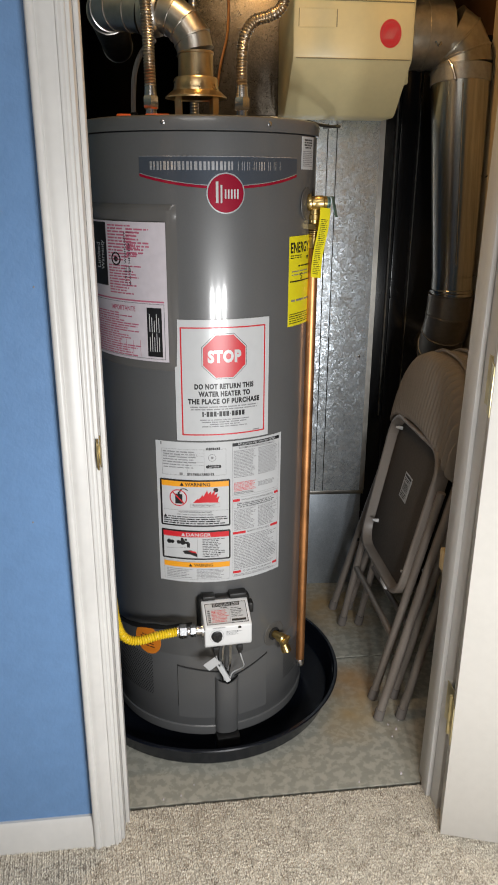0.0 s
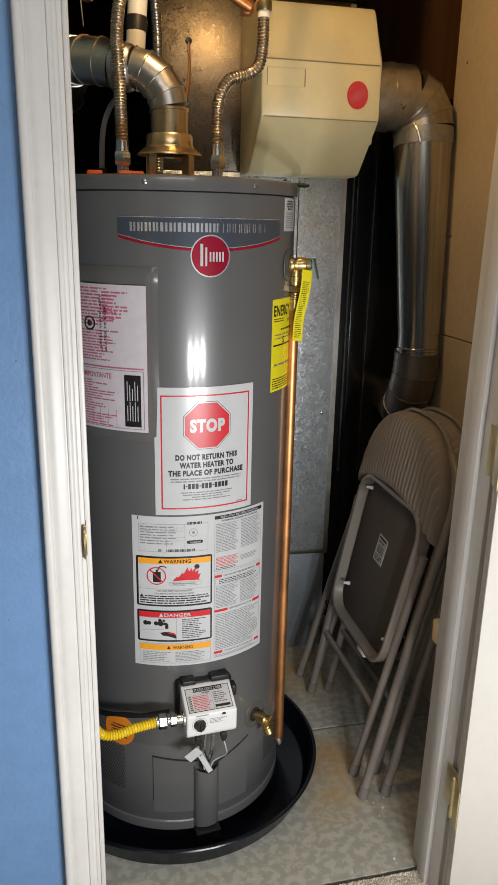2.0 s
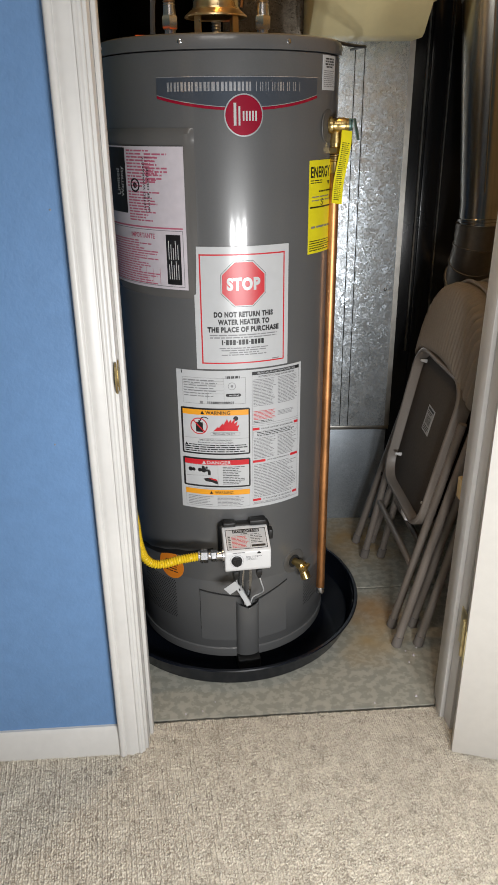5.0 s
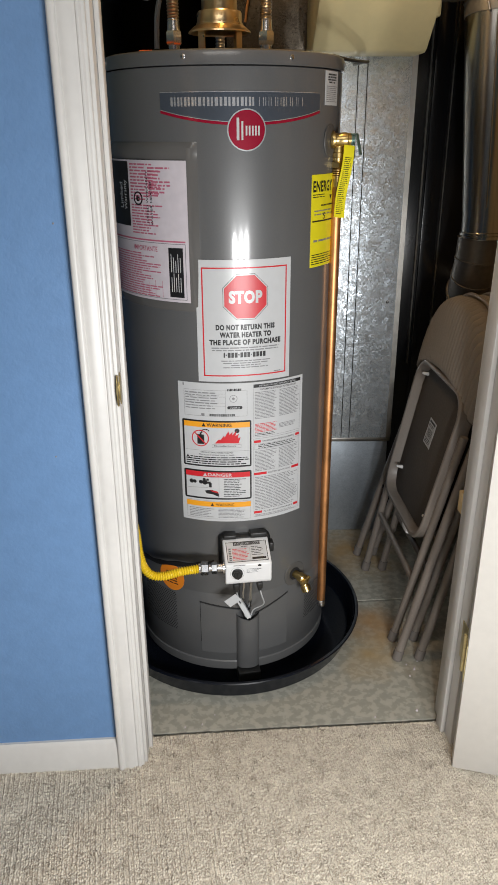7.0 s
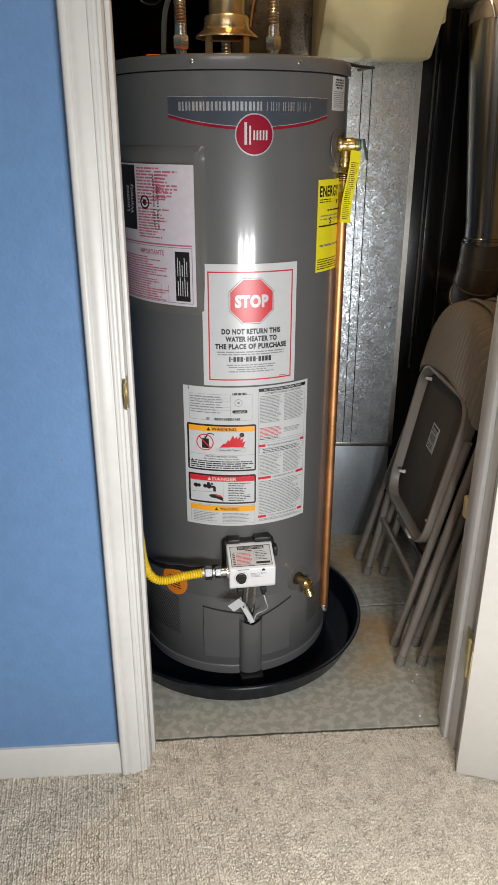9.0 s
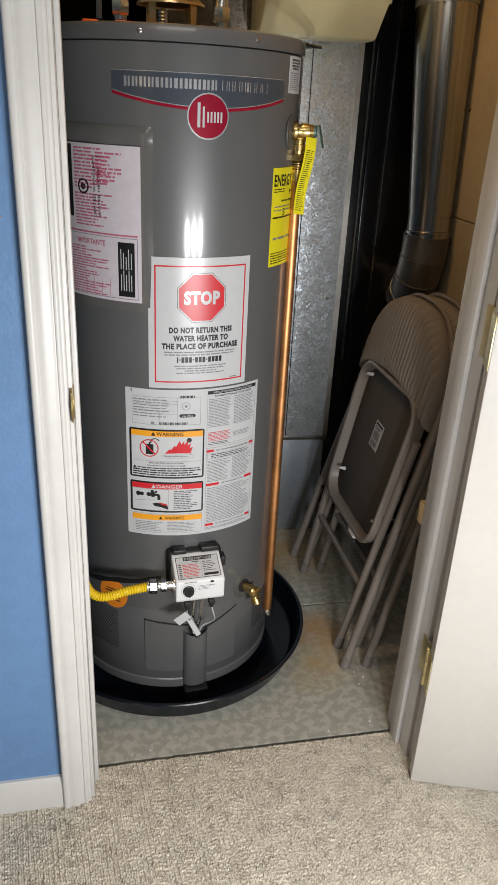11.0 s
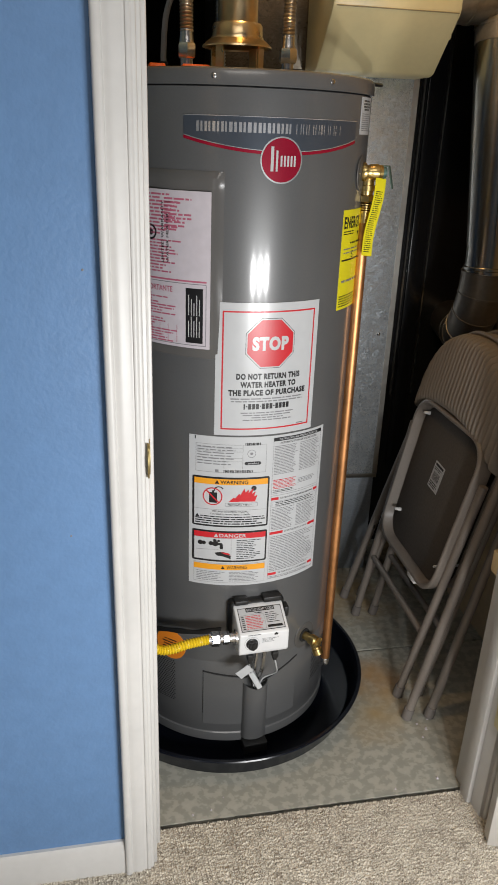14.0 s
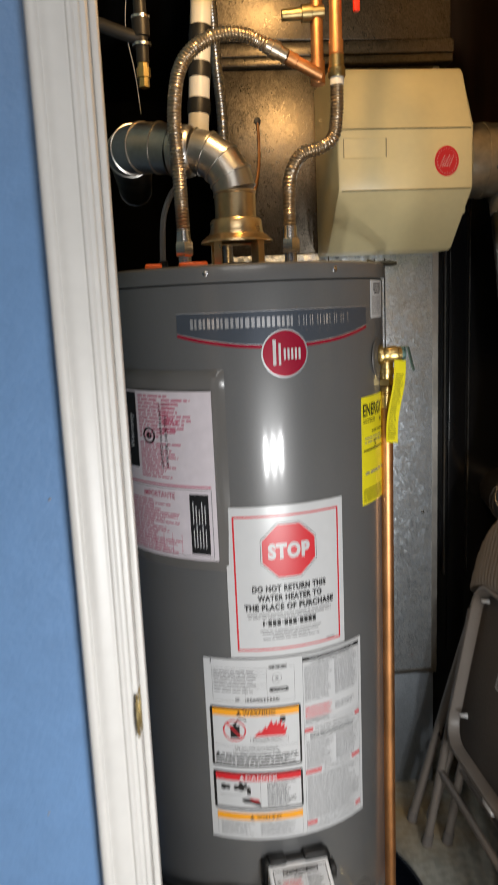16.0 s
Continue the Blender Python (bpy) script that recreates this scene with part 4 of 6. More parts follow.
# burner access covers with dark gaps, and the rounded channel cover
for a0, a1, z0, z1, zl in ((-20.5, 1.5, 0.070, 0.217, 0.202), (11, 30.5, 0.070, 0.185, 0.222)):
    bm = bmesh.new()
    rings = []
    for i in range(13):
        a = a0 + (a1 - a0) * i / 12
        zt = z1 + (zl - z1) * i / 12
        rings.append([on(a, HR - 0.0005, z0), on(a, HR + 0.0016, z0 + 0.002), on(a, HR + 0.0016, zt - 0.001), on(a, HR - 0.0005, zt)])
    loft(bm, rings)
    cover = part("access_cover", bm, JACKET, heater, "", True, 25)
    bm = bmesh.new()
    rings = []
    for i in range(13):
        a = a0 - 0.5 + (a1 - a0 + 1) * i / 12
        zt = z1 + (zl - z1) * i / 12
        rings.append([on(a, HR - 0.0005, zt + 0.0002), on(a, HR + 0.0010, zt + 0.0002), on(a, HR + 0.0010, zt + 0.0035), on(a, HR - 0.0005, zt + 0.0040)])
    loft(bm, rings)
    part("gap", bm, JACKET_DARK, cover)
    bm = bmesh.new()
    edge = a0 if a0 < 0 else a1
    loft(bm, [[on(edge - 0.35, HR - 0.0005, z), on(edge - 0.35, HR + 0.0009, z), on(edge + 0.15, HR + 0.0009, z), on(edge + 0.15, HR - 0.0005, z)] for z in (z0 + 0.03, z1 if a0 < 0 else zl)])
    part("gap", bm, JACKET_DARK, cover)
bm = bmesh.new()
rings = []
for z, dz in ((0.036, 0), (0.039, 0.002), (0.150, 0.002), (0.196, 0.002)):
    ring = []
    for k in range(17):
        a = math.pi * k / 16
        c = on(6.2 - 6.4 * math.cos(a), HR - 0.001 + (0.020 + dz) * math.sin(a) ** 0.7, z + (0.012 * abs(math.cos(a)) - 0.016 if z > 0.19 else 0))
        ring.append(c)
    rings.append(ring)
outer = rings
loft(bm, rings, cap=False, closed=False)
inner = [[p + (on(6.2, 0, p.z) - on(6.2, 0.0025, p.z)) for p in r] for r in rings]
loft(bm, inner, cap=False, closed=False)
loft(bm, [rings[-1], inner[-1]], cap=False, closed=False)
loft(bm, [rings[0], inner[0]], cap=False, closed=False)
part("channel_cover", bm, JACKET, heater, "rounded grey channel cover over the wiring")
bm = bmesh.new()
turned(bm, on(10.4, HR + 0.012, 0.052), on(10.4, 1, 0) - on(10.4, 0, 0), ((0, 0.003), (0.003, 0.0028), (0.004, 0.001)), 8)
part("screw", bm, CHROME, heater)
bm = bmesh.new()
box(bm, -0.028, 0.028, -0.050, 0.0, 0.004, 0.030, 0.002, 2, Matrix.Translation(on(6.2, HR - 0.022, 0.0)) @ Matrix.Rotation(radians(6.2), 4, "Z"))
part("foot", bm, BLACKPLASTIC, heater, "black foot under the channel cover")
bm = bmesh.new()
lathe(bm, ((0.10, 0.004), (0.225, 0.004), (0.230, 0.018), (0.244, 0.021), (0.10, 0.022)), 64)
part("base_ring", bm, BLACKPLASTIC, heater)


def grille(a0, a1, z0, z1):
    """Rows of small punched air holes."""
    bm = bmesh.new()
    pitch = 0.0062
    rows = int((z1 - z0) / (pitch * 0.866))
    for j in range(rows):
        cols = int(radians(a1 - a0) * HR / pitch)
        for i in range(cols):
            a = a0 + math.degrees((i + 0.5 * (j % 2)) * pitch / HR)
            c = on(a, HR + 0.0004, z0 + j * pitch * 0.866)
            t = (on(a + 1, HR, 0) - on(a, HR, 0)).normalized()
            vs = [bm.verts.new(c + t * 0.0021 * math.cos(k * math.pi / 3) + V(0, 0, 0.0021) * math.sin(k * math.pi / 3)) for k in range(6)]
            bm.faces.new(vs)
    ob = part("perforation", bm, JACKET_DARK, heater, "field of small punched air holes", False)
    ob["kind"] = "stuff"


grille(-64, -35, 0.118, 0.232)
grille(45, 62, 0.118, 0.215)

# gas control valve
CF = Matrix.Translation(on(4.4, HR, 0.0)) @ Matrix.Rotation(radians(4.4), 4, "Z")
bm = bmesh.new()
box(bm, -0.061, 0.061, -0.018, 0.012, 0.318, 0.418, 0.010, 3, CF)
box(bm, -0.050, -0.020, -0.022, 0.0, 0.413, 0.424, 0.003, 2, CF)
box(bm, 0.012, 0.052, -0.022, 0.0, 0.413, 0.426, 0.003, 2, CF)
box(bm, 0.055, 0.066, -0.034, -0.010, 0.380, 0.404, 0.003, 2, CF)
bracket = part("control_bracket", bm, BLACKPLASTIC, heater, "black mounting bracket behind the control")
bm = bmesh.new()
vs = prism(bm, [(-0.012, 0.322), (-0.073, 0.326), (-0.079, 0.334), (-0.079, 0.380), (-0.020, 0.412), (-0.012, 0.412)], -0.0535, 0.0535, "x")
es = [e for e in bm.edges]
bmesh.ops.bevel(bm, geom=es, offset=0.004, segments=3, affect="EDGES", profile=0.5)
for v in bm.verts:
    v.co = CF @ v.co
control = part("gas_control", bm, WHITEPLASTIC, heater, "white plastic gas control box")


def front(u, v, d):
    return CF @ Vector((u, -0.0790 - d, 0.361 + v))


def slope(u, v, d):
    return CF @ Vector((u, -0.0495 + v * 0.879 - d * 0.477, 0.3960 + v * 0.879 * 0.5424 + d * 0.879))


s = Sheet(slope, 17)
s.rect("k", -0.047, 0.047, -0.0265, 0.0265, 0.0006)
s.rect("w", -0.0456, 0.0456, -0.0251, 0.0251, 0.0009)
s.rect("k", -0.030, 0.032, 0.0165, 0.0251, 0.0012)
s.word("w", "STATUS LIGHT CODE", -0.028, 0.030, 0.0178, 0.0238, 0.012, 0.0015)
s.border("g", -0.043, 0.007, -0.0235, 0.0105, 0.0005, 0.0012)
s.bars("r", -0.034, 0.005, -0.0225, 0.0085, 9, 0.42, 0.2, 0.0012)
s.bars("k", -0.042, -0.036, -0.0225, 0.0095, 7, 0.5, 0.2, 0.0012)
s.bars("k", -0.012, 0.004, 0.0115, 0.0150, 1, 0.6, 0.1, 0.0012)
s.bars("k", 0.010, 0.042, -0.0125, 0.0130, 6, 0.35, 0.4, 0.0012)
s.rect("k", 0.010, 0.042, -0.0220, -0.0165, 0.0012)
s.flush(control, INKS)
s = Sheet(front, 19)
s.bars("g", -0.035, -0.004, 0.016, 0.019, 1, 0.6, 0.1, 0.0004)
s.bars("g", -0.005, 0.025, -0.004, 0.008, 4, 0.35, 0.3, 0.0004)
s.ring("g", -0.0265, -0.003, 0.0155, 0.0160, 32, 0.0004)
s.poly("k", [(0.021, 0.012), (0.029, 0.012), (0.029, 0.0155), (0.025, 0.018), (0.021, 0.0155)], 0.0004)
s.bars("g", 0.019, 0.031, 0.004, 0.007, 1, 0.5, 0.1, 0.0004)
s.flush(control, INKS)
d = (CF.to_3x3() @ Vector((0, -1, 0)))
bm = bmesh.new()
turned(bm, front(-0.0265, -0.003, -0.001), d, ((0, 0.0125), (0.003, 0.0125), (0.004, 0.0105), (0.011, 0.0100), (0.0125, 0.0085), (0.0126, 0.001)), 28)
knob = part("knob", bm, BLACKPLASTIC, control, "black round temperature knob")
bm = bmesh.new()
box(bm, -0.0018, 0.0018, -0.0935, -0.0900, 0.350, 0.3655, 0.0005, 1, CF @ Matrix.Translation((-0.0265, 0, 0)))
part("pointer", bm, BLACKPLASTIC, control)
for u in (-0.028, 0.026):
    bm = bmesh.new()
    box(bm, u - 0.0065, u + 0.0065, -0.080, -0.066, 0.313, 0.327, 0.0015, 2, CF)
    box(bm, u - 0.004, u + 0.004, -0.078, -0.068, 0.305, 0.314, 0.001, 1, CF)
    part("plug", bm, BLACKPLASTIC, control)
# gas inlet fittings
GY = 1.497
bm = bmesh.new()
turned(bm, (0.088, GY, 0.362), (-1, 0, 0), ((0, 0.016), (0.009, 0.016), (0.010, 0.0105), (0.022, 0.0105)), 24)
hexnut(bm, (0.0665, GY, 0.362), (-1, 0, 0), 0.014, 0.0135)
turned(bm, (0.0525, GY, 0.362), (-1, 0, 0), ((0, 0.0095), (0.006, 0.0095)), 20)
hexnut(bm, (0.0470, GY, 0.362), (-1, 0, 0), 0.019, 0.0160)
turned(bm, (0.0280, GY, 0.362), (-1, 0, 0), ((0, 0.0125), (0.004, 0.0125)), 20)
part("gas_fitting", bm, CHROME, heater, "bright zinc-plated union nuts")
# wires and thermopile leads below the control
for pts, r, m, nm in (([CF @ V(-0.008, -0.060, 0.325), CF @ V(-0.010, -0.052, 0.27), CF @ V(0.006, -0.018, 0.215), CF @ V(0.004, -0.010, 0.165)], 0.0028, CHROME, "pilot_tube"),
                      ([CF @ V(0.008, -0.060, 0.325), CF @ V(0.008, -0.045, 0.26), CF @ V(0.005, -0.018, 0.20), CF @ V(0.002, -0.010, 0.16)], 0.0042, CHROME, "sensor_tube"),
                      ([CF @ V(-0.018, -0.060, 0.325), CF @ V(-0.018, -0.045, 0.265), CF @ V(-0.006, -0.020, 0.205), CF @ V(-0.004, -0.010, 0.16)], 0.0016, BLACKPLASTIC, "igniter_wire"),
                      ([CF @ V(-0.006, -0.058, 0.325), CF @ V(-0.012, -0.040, 0.25), CF @ V(0.002, -0.018, 0.20), CF @ V(0.0, -0.010, 0.16)], 0.0014, WHITE_PRINT, "white_wire"),
                      ([CF @ V(0.026, -0.073, 0.308), CF @ V(0.032, -0.070, 0.285), CF @ V(0.040, -0.050, 0.250), CF @ V(0.030, -0.030, 0.226), CF @ V(0.018, -0.024, 0.215), CF @ V(0.012, -0.014, 0.185)], 0.0016, WHITE_PRINT, "white_wire"),
                      ([CF @ V(-0.028, -0.073, 0.308), CF @ V(-0.024, -0.060, 0.285), CF @ V(-0.010, -0.030, 0.235), CF @ V(0.0, -0.016, 0.19)], 0.0015, WHITE_PRINT, "white_wire")):
    bm = bmesh.new()
    tube(bm, pts, r, 8, 0.006)
    part(nm, bm, m, heater)
bm = bmesh.new()
TM = CF @ Matrix.Translation((-0.036, -0.064, 0.275)) @ Matrix.Rotation(radians(-35), 4, "Y") @ Matrix.Rotation(radians(12), 4, "X")
box(bm, -0.016, 0.016, -0.0006, 0.0006, -0.013, 0.013, 0.0, 1, TM)
part("wire_tag", bm, WHITE_PRINT, heater, "white paper tag on the igniter wire")
bm = bmesh.new()
box(bm, -0.006, 0.006, -0.005, 0.005, -0.030, 0.030, 0.001, 1, CF @ Matrix.Translation((-0.008, -0.038, 0.235)) @ Matrix.Rotation(radians(-28), 4, "Y") @ Matrix.Rotation(radians(-14), 4, "X"))
part("wire_sleeve", bm, WHITE_PRINT, heater, "white label sleeve on the leads")

# drain valve
d = on(36, 1, 0) - on(36, 0, 0)
bm = bmesh.new()
turned(bm, on(36, HR - 0.001, 0.268), d, ((0, 0.033), (0.0015, 0.032), (0.002, 0.030), (0.0022, 0.0185), (0.0010, 0.017), (0.0009, 0.001)), 36)
drain = part("drain_recess", bm, RECESS, heater)
bm = bmesh.new()
turned(bm, on(36, HR - 0.001, 0.268), d, ((0, 0.0165), (0.0025, 0.0165), (0.0026, 0.001)), 28)
part("shadow_gap", bm, JACKET_DARK, drain)
bm = bmesh.new()
c = on(36, HR, 0.268)
turned(bm, c, d, ((0, 0.0095), (0.018, 0.0095), (0.020, 0.0125), (0.034, 0.0125), (0.037, 0.009)), 20)
turned(bm, c + d * 0.027, V(d.x * 0.3 + 0.2, d.y * 0.3 - 0.2, -1), ((0, 0.0105), (0.020, 0.0100), (0.021, 0.0118), (0.034, 0.0118), (0.035, 0.0085), (0.0352, 0.001)), 18)
box(bm, -0.014, 0.014, -0.004, 0.004, -0.0035, 0.0035, 0.0015, 2, Matrix.Translation(c + d * 0.041) @ Matrix.Rotation(radians(36), 4, "Z") @ Matrix.Rotation(radians(-30), 4, "Y"))
turned(bm, c + d * 0.034, d, ((0, 0.005), (0.012, 0.005), (0.0125, 0.003)), 10)
part("drain_valve", bm, BRASS, heater, "small brass drain valve")

# relief valve with its discharge pipe
PX, PY = 0.344, 1.690
bm = bmesh.new()
d = on(60, 1, 0) - on(60, 0, 0)
turned(bm, on(57, HR - 0.001, 1.266), d, ((0, 0.033), (0.002, 0.032), (0.003, 0.028), (0.003, 0.016), (0.0032, 0.001)), 36)
part("valve_recess", bm, RECESS, heater, "round grey recess round the valve")
AXIS = (V(PX + 0.03, PY - 0.010, 1.268) - on(58, HR - 0.004, 1.268)).normalized()
bm = bmesh.new()
turned(bm, on(58, HR - 0.004, 1.268), AXIS, ((0, 0.0135), (0.004, 0.0168), (0.010, 0.0168), (0.012, 0.0125), (0.020, 0.0125), (0.022, 0.0140), (0.036, 0.0145), (0.038, 0.0128), (0.044, 0.0128)), 20)
turned(bm, (PX, PY, 1.268), (0, 0, -1), ((0, 0.012), (0.014, 0.0128), (0.024, 0.0125), (0.025, 0.0150), (0.034, 0.0150), (0.035, 0.0122), (0.042, 0.0118)), 20)
hexnut(bm, (PX, PY, 1.226), (0, 0, -1), 0.014, 0.0160)
for k in range(4):
    turned(bm, (PX, PY, 1.211 - k * 0.0042), (0, 0, -1), ((0, 0.0115), (0.001, 0.0138), (0.003, 0.0138), (0.004, 0.0115)), 16)
turned(bm, (PX, PY, 1.195), (0, 0, -1), ((0, 0.0128), (0.020, 0.0128), (0.021, 0.0112)), 16)
valve = part("relief_valve", bm, BRASS, heater, "brass temperature and pressure relief valve")
END = on(58, HR - 0.004, 1.268) + AXIS * 0.044
bm = bmesh.new()
turned(bm, END, AXIS, ((-0.002, 0.0125), (0.004, 0.0125), (0.006, 0.0105), (0.008, 0.0105)), 16)
part("bonnet", bm, LEVER, valve, "tarnished green valve bonnet")
bm = bmesh.new()
LM = Matrix.Translation(END + AXIS * 0.005) @ Matrix.Rotation(radians(-32), 4, "Z")
box(bm, -0.012, 0.009, -0.007, 0.007, 0.0100, 0.0122, 0.0006, 1, LM)
box(bm, 0.0, 0.0020, -0.007, 0.007, -0.042, 0.0, 0.0006, 1, LM @ Matrix.Translation((0.008, 0, 0.0115)) @ Matrix.Rotation(radians(-14), 4, "Y"))
part("lever", bm, LEVER, valve, "thin green steel test lever hanging down")
bm = bmesh.new()
TAGM = Matrix.Translation((PX + 0.0105, PY - 0.022, 1.186)) @ Matrix.Rotation(radians(20), 4, "Z") @ Matrix.Rotation(radians(7), 4, "Y")
rings = []
for i in range(13):
    z = -0.072 + 0.144 * i / 12
    bow = 0.004 * math.sin(i * 0.5)
    rings.append([TAGM @ V(x, bow + dy, z) for x, dy in ((-0.0125, 0.0), (0.0125, 0.0), (0.0125, 0.0007), (-0.0125, 0.0007))])
loft(bm, rings)
tagp = part("valve_tag", bm, YELLOW_PRINT, valve, "long yellow paper tag hung on the valve")
s = Sheet(lambda u, v, d: TAGM @ V(u, 0.004 * math.sin((v + 0.072) / 0.012 * 0.5) - d, v), 21)
s.bars("k", -0.009, 0.009, -0.066, 0.050, 30, 0.3, 0.3, 0.0006)
s.flush(tagp, INKS)
bm = bmesh.new()
turned(bm, (PX, PY, 0.112), (0, 0, 1), ((0, 0.0075), (0.0002, 0.0112), (1.092, 0.0112)), 20)
discharge = part("discharge_pipe", bm, COPPER, heater, "straight bright copper discharge pipe")
bm = bmesh.new()
turned(bm, (PX, PY, 0.110), (0, 0, 1), ((0, 0.009), (0.0002, 0.0118), (0.018, 0.0118), (0.019, 0.0112)), 20)
part("pipe_end", bm, CHROME, discharge, "tinned pipe end")

# nipples, orange collars, draught hood on the top
for x, y, r, lab in ((0.008, 1.80, 0.0215, "cold"), (0.201, 1.80, 0.0, "hot")):
    bm = bmesh.new()
    turned(bm, (x, y, 1.426), (0, 0, 1), ((0, 0.0115), (0.034, 0.0115)), 16)
    hexnut(bm, (x, y, 1.452), (0, 0, 1), 0.026, 0.0175)
    turned(bm, (x, y, 1.478), (0, 0, 1), ((0, 0.0135), (0.012, 0.0125), (0.022, 0.0120)), 16)
    part("nipple", bm, CHROME, heater, "zinc union nut on a pipe nipple")
for x0, x1, y0, y1 in ((-0.005, 0.045, 1.745, 1.79), (-0.064, -0.034, 1.76, 1.80)):
    bm = bmesh.new()
    box(bm, x0, x1, y0, y1, 1.427, 1.4395, 0.003)
    part("plastic_collar", bm, ORANGE, heater, "orange plastic collar")
FX, FY = 0.104, 1.808
for a in (45, 135, 225, 315):
    bm = bmesh.new()
    c, sn = math.cos(radians(a)), math.sin(radians(a))
    box(bm, -0.0085, 0.0085, -0.0012, 0.0012, 1.426, 1.478, 0.0, 1, Matrix.Translation((FX + 0.054 * c, FY + 0.054 * sn, 0)) @ Matrix.Rotation(radians(a + 90), 4, "Z"))
    part("hood_leg", bm, HOOD, heater)
bm = bmesh.new()
turned(bm, (FX, FY, 1.474), (0, 0, 1), ((0, 0.0655), (0.003, 0.0650), (0.013, 0.0530), (0.0145, 0.0495), (0.018, 0.0490), (0.0185, 0.0475), (0.036, 0.0470), (0.0405, 0.0440), (0.041, 0.0385)), 48, False)
part("draught_hood", bm, HOOD, heater, "flared sheet-metal draught hood on four legs")
bm = bmesh.new()
turned(bm, (FX, FY, 1.426), (0, 0, 1), ((0, 0.045), (0.012, 0.045), (0.0125, 0.001)), 32)
part("flue_outlet", bm, BLACKMETAL, heater)

# drain pan
pan = thing("drain_pan", (HX, HY, 0.0), "round black plastic drain pan under the water heater", "drain pan")
bm = bmesh.new()
lathe(bm, ((0.01, 0.0005), (0.322, 0.0005), (0.330, 0.004), (0.344, 0.050), (0.340, 0.051), (0.327, 0.008), (0.321, 0.0038), (0.01, 0.0038)), 128)
part("basin", bm, PANMAT, pan)
bm = bmesh.new()
lathe(bm, ((0.341, 0.0505), (0.345, 0.0505), (0.348, 0.054), (0.353, 0.0555), (0.3545, 0.0575), (0.3525, 0.0600), (0.346, 0.0600), (0.342, 0.0560), (0.341, 0.0505)), 128, False)
part("rim", bm, PANMAT, pan, "rolled black rim")


# ---- behind and over the heater ----
duct = thing("supply_duct", (0.40, 2.40, 0.0), "tall spangled galvanised sheet-metal duct behind the water heater", "duct")
DX0, DX1, DY = 0.138, 0.655, 2.262
bm = bmesh.new()
box(bm, DX0, DX1, DY, 2.80, 0.345, 1.478, 0.003)
part("middle_section", bm, GALV, duct)
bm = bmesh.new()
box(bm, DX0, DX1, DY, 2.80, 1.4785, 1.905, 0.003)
part("upper_section", bm, PLENUM, duct, "dusty upper section with a warm sheen, its metal darkened against the bulb")
bm = bmesh.new()
box(bm, DX0 + 0.004, DX1 - 0.004, DY + 0.004, 2.79, 0.0, 0.345, 0.003)
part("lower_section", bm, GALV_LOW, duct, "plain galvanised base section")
bm = bmesh.new()
box(bm, DX0 - 0.002, DX1 + 0.002, DY - 0.004, DY - 0.0005, 0.338, 0.351, 0.001)
part("joint_strip", bm, GALV_PIPE, duct)
for x in (0.496, 0.522):
    bm = bmesh.new()
    box(bm, x - 0.0013, x + 0.0013, DY - 0.0015, DY + 0.0005, 0.352, 1.46, 0.0)
    part("seam_line", bm, JACKET_DARK, duct)
for x in (0.3815,):
    bm = bmesh.new()
    box(bm, x - 0.001, x + 0.001, DY - 0.0015, DY + 0.0005, 0.352, 1.90, 0.0)
    part("seam_line", bm, BLACKPIPE, duct)
bm = bmesh.new()
prism(bm, [(DX1 - 0.012, DY - 0.0025), (DX1 + 0.003, DY - 0.0025), (DX1 + 0.003, DY + 0.02), (DX1 - 0.012, DY - 0.0005)], 0.352, 1.90)
part("corner_seam", bm, GALV_PIPE, duct, "bright folded corner seam")
bm = bmesh.new()
turned(bm, (0.618, DY - 0.001, 0.80), (0, -1, 0), ((0, 0.005), (0.002, 0.005), (0.004, 0.002)), 8)
part("rivet", bm, CHROME, duct)
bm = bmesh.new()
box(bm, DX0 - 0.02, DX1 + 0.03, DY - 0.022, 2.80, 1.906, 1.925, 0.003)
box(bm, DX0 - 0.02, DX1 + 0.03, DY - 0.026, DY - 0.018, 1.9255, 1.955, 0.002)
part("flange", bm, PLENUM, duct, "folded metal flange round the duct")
# the duct stands a little skew to the room
duct.rotation_euler.z = radians(-3.5)
duct.location += V(0.0085, 0.0155, 0.0)
trunk = thing("trunk_duct", (0.45, 2.4, 2.05), "dull grey sheet-metal trunk duct under the ceiling", "duct")
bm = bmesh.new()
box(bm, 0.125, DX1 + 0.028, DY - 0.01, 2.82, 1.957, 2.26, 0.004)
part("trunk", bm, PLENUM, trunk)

# furnace cabinet, black enamel, beside the duct
furnace = thing("furnace", (0.93, 2.7, 0.0), "black enamelled furnace cabinet in the dark corner", "furnace")
bm = bmesh.new()
box(bm, 0.672, 1.25, 2.44, 2.85, 0.0, 1.72, 0.006)
cab = part("cabinet", bm, BLACKMETAL, furnace)
# bright metal strips stand in for vertical highlights on the glossy enamel
for x, w in ((0.745, 0.004), (0.815, 0.003)):
    bm = bmesh.new()
    prism(bm, [(x - w, 2.4385), (x - w * 0.6, 2.434), (x + w * 0.6, 2.434), (x + w, 2.4385)], 0.55, 1.70)
    part("edge_trim", bm, GALV_PIPE, furnace, "thin bright strip imitating a highlight on the black panel")
bm = bmesh.new()
box(bm, 0.755, 0.805, 2.4300, 2.4392, 0.30, 1.66, 0.003)
part("door_panel", bm, BLACKMETAL, furnace)

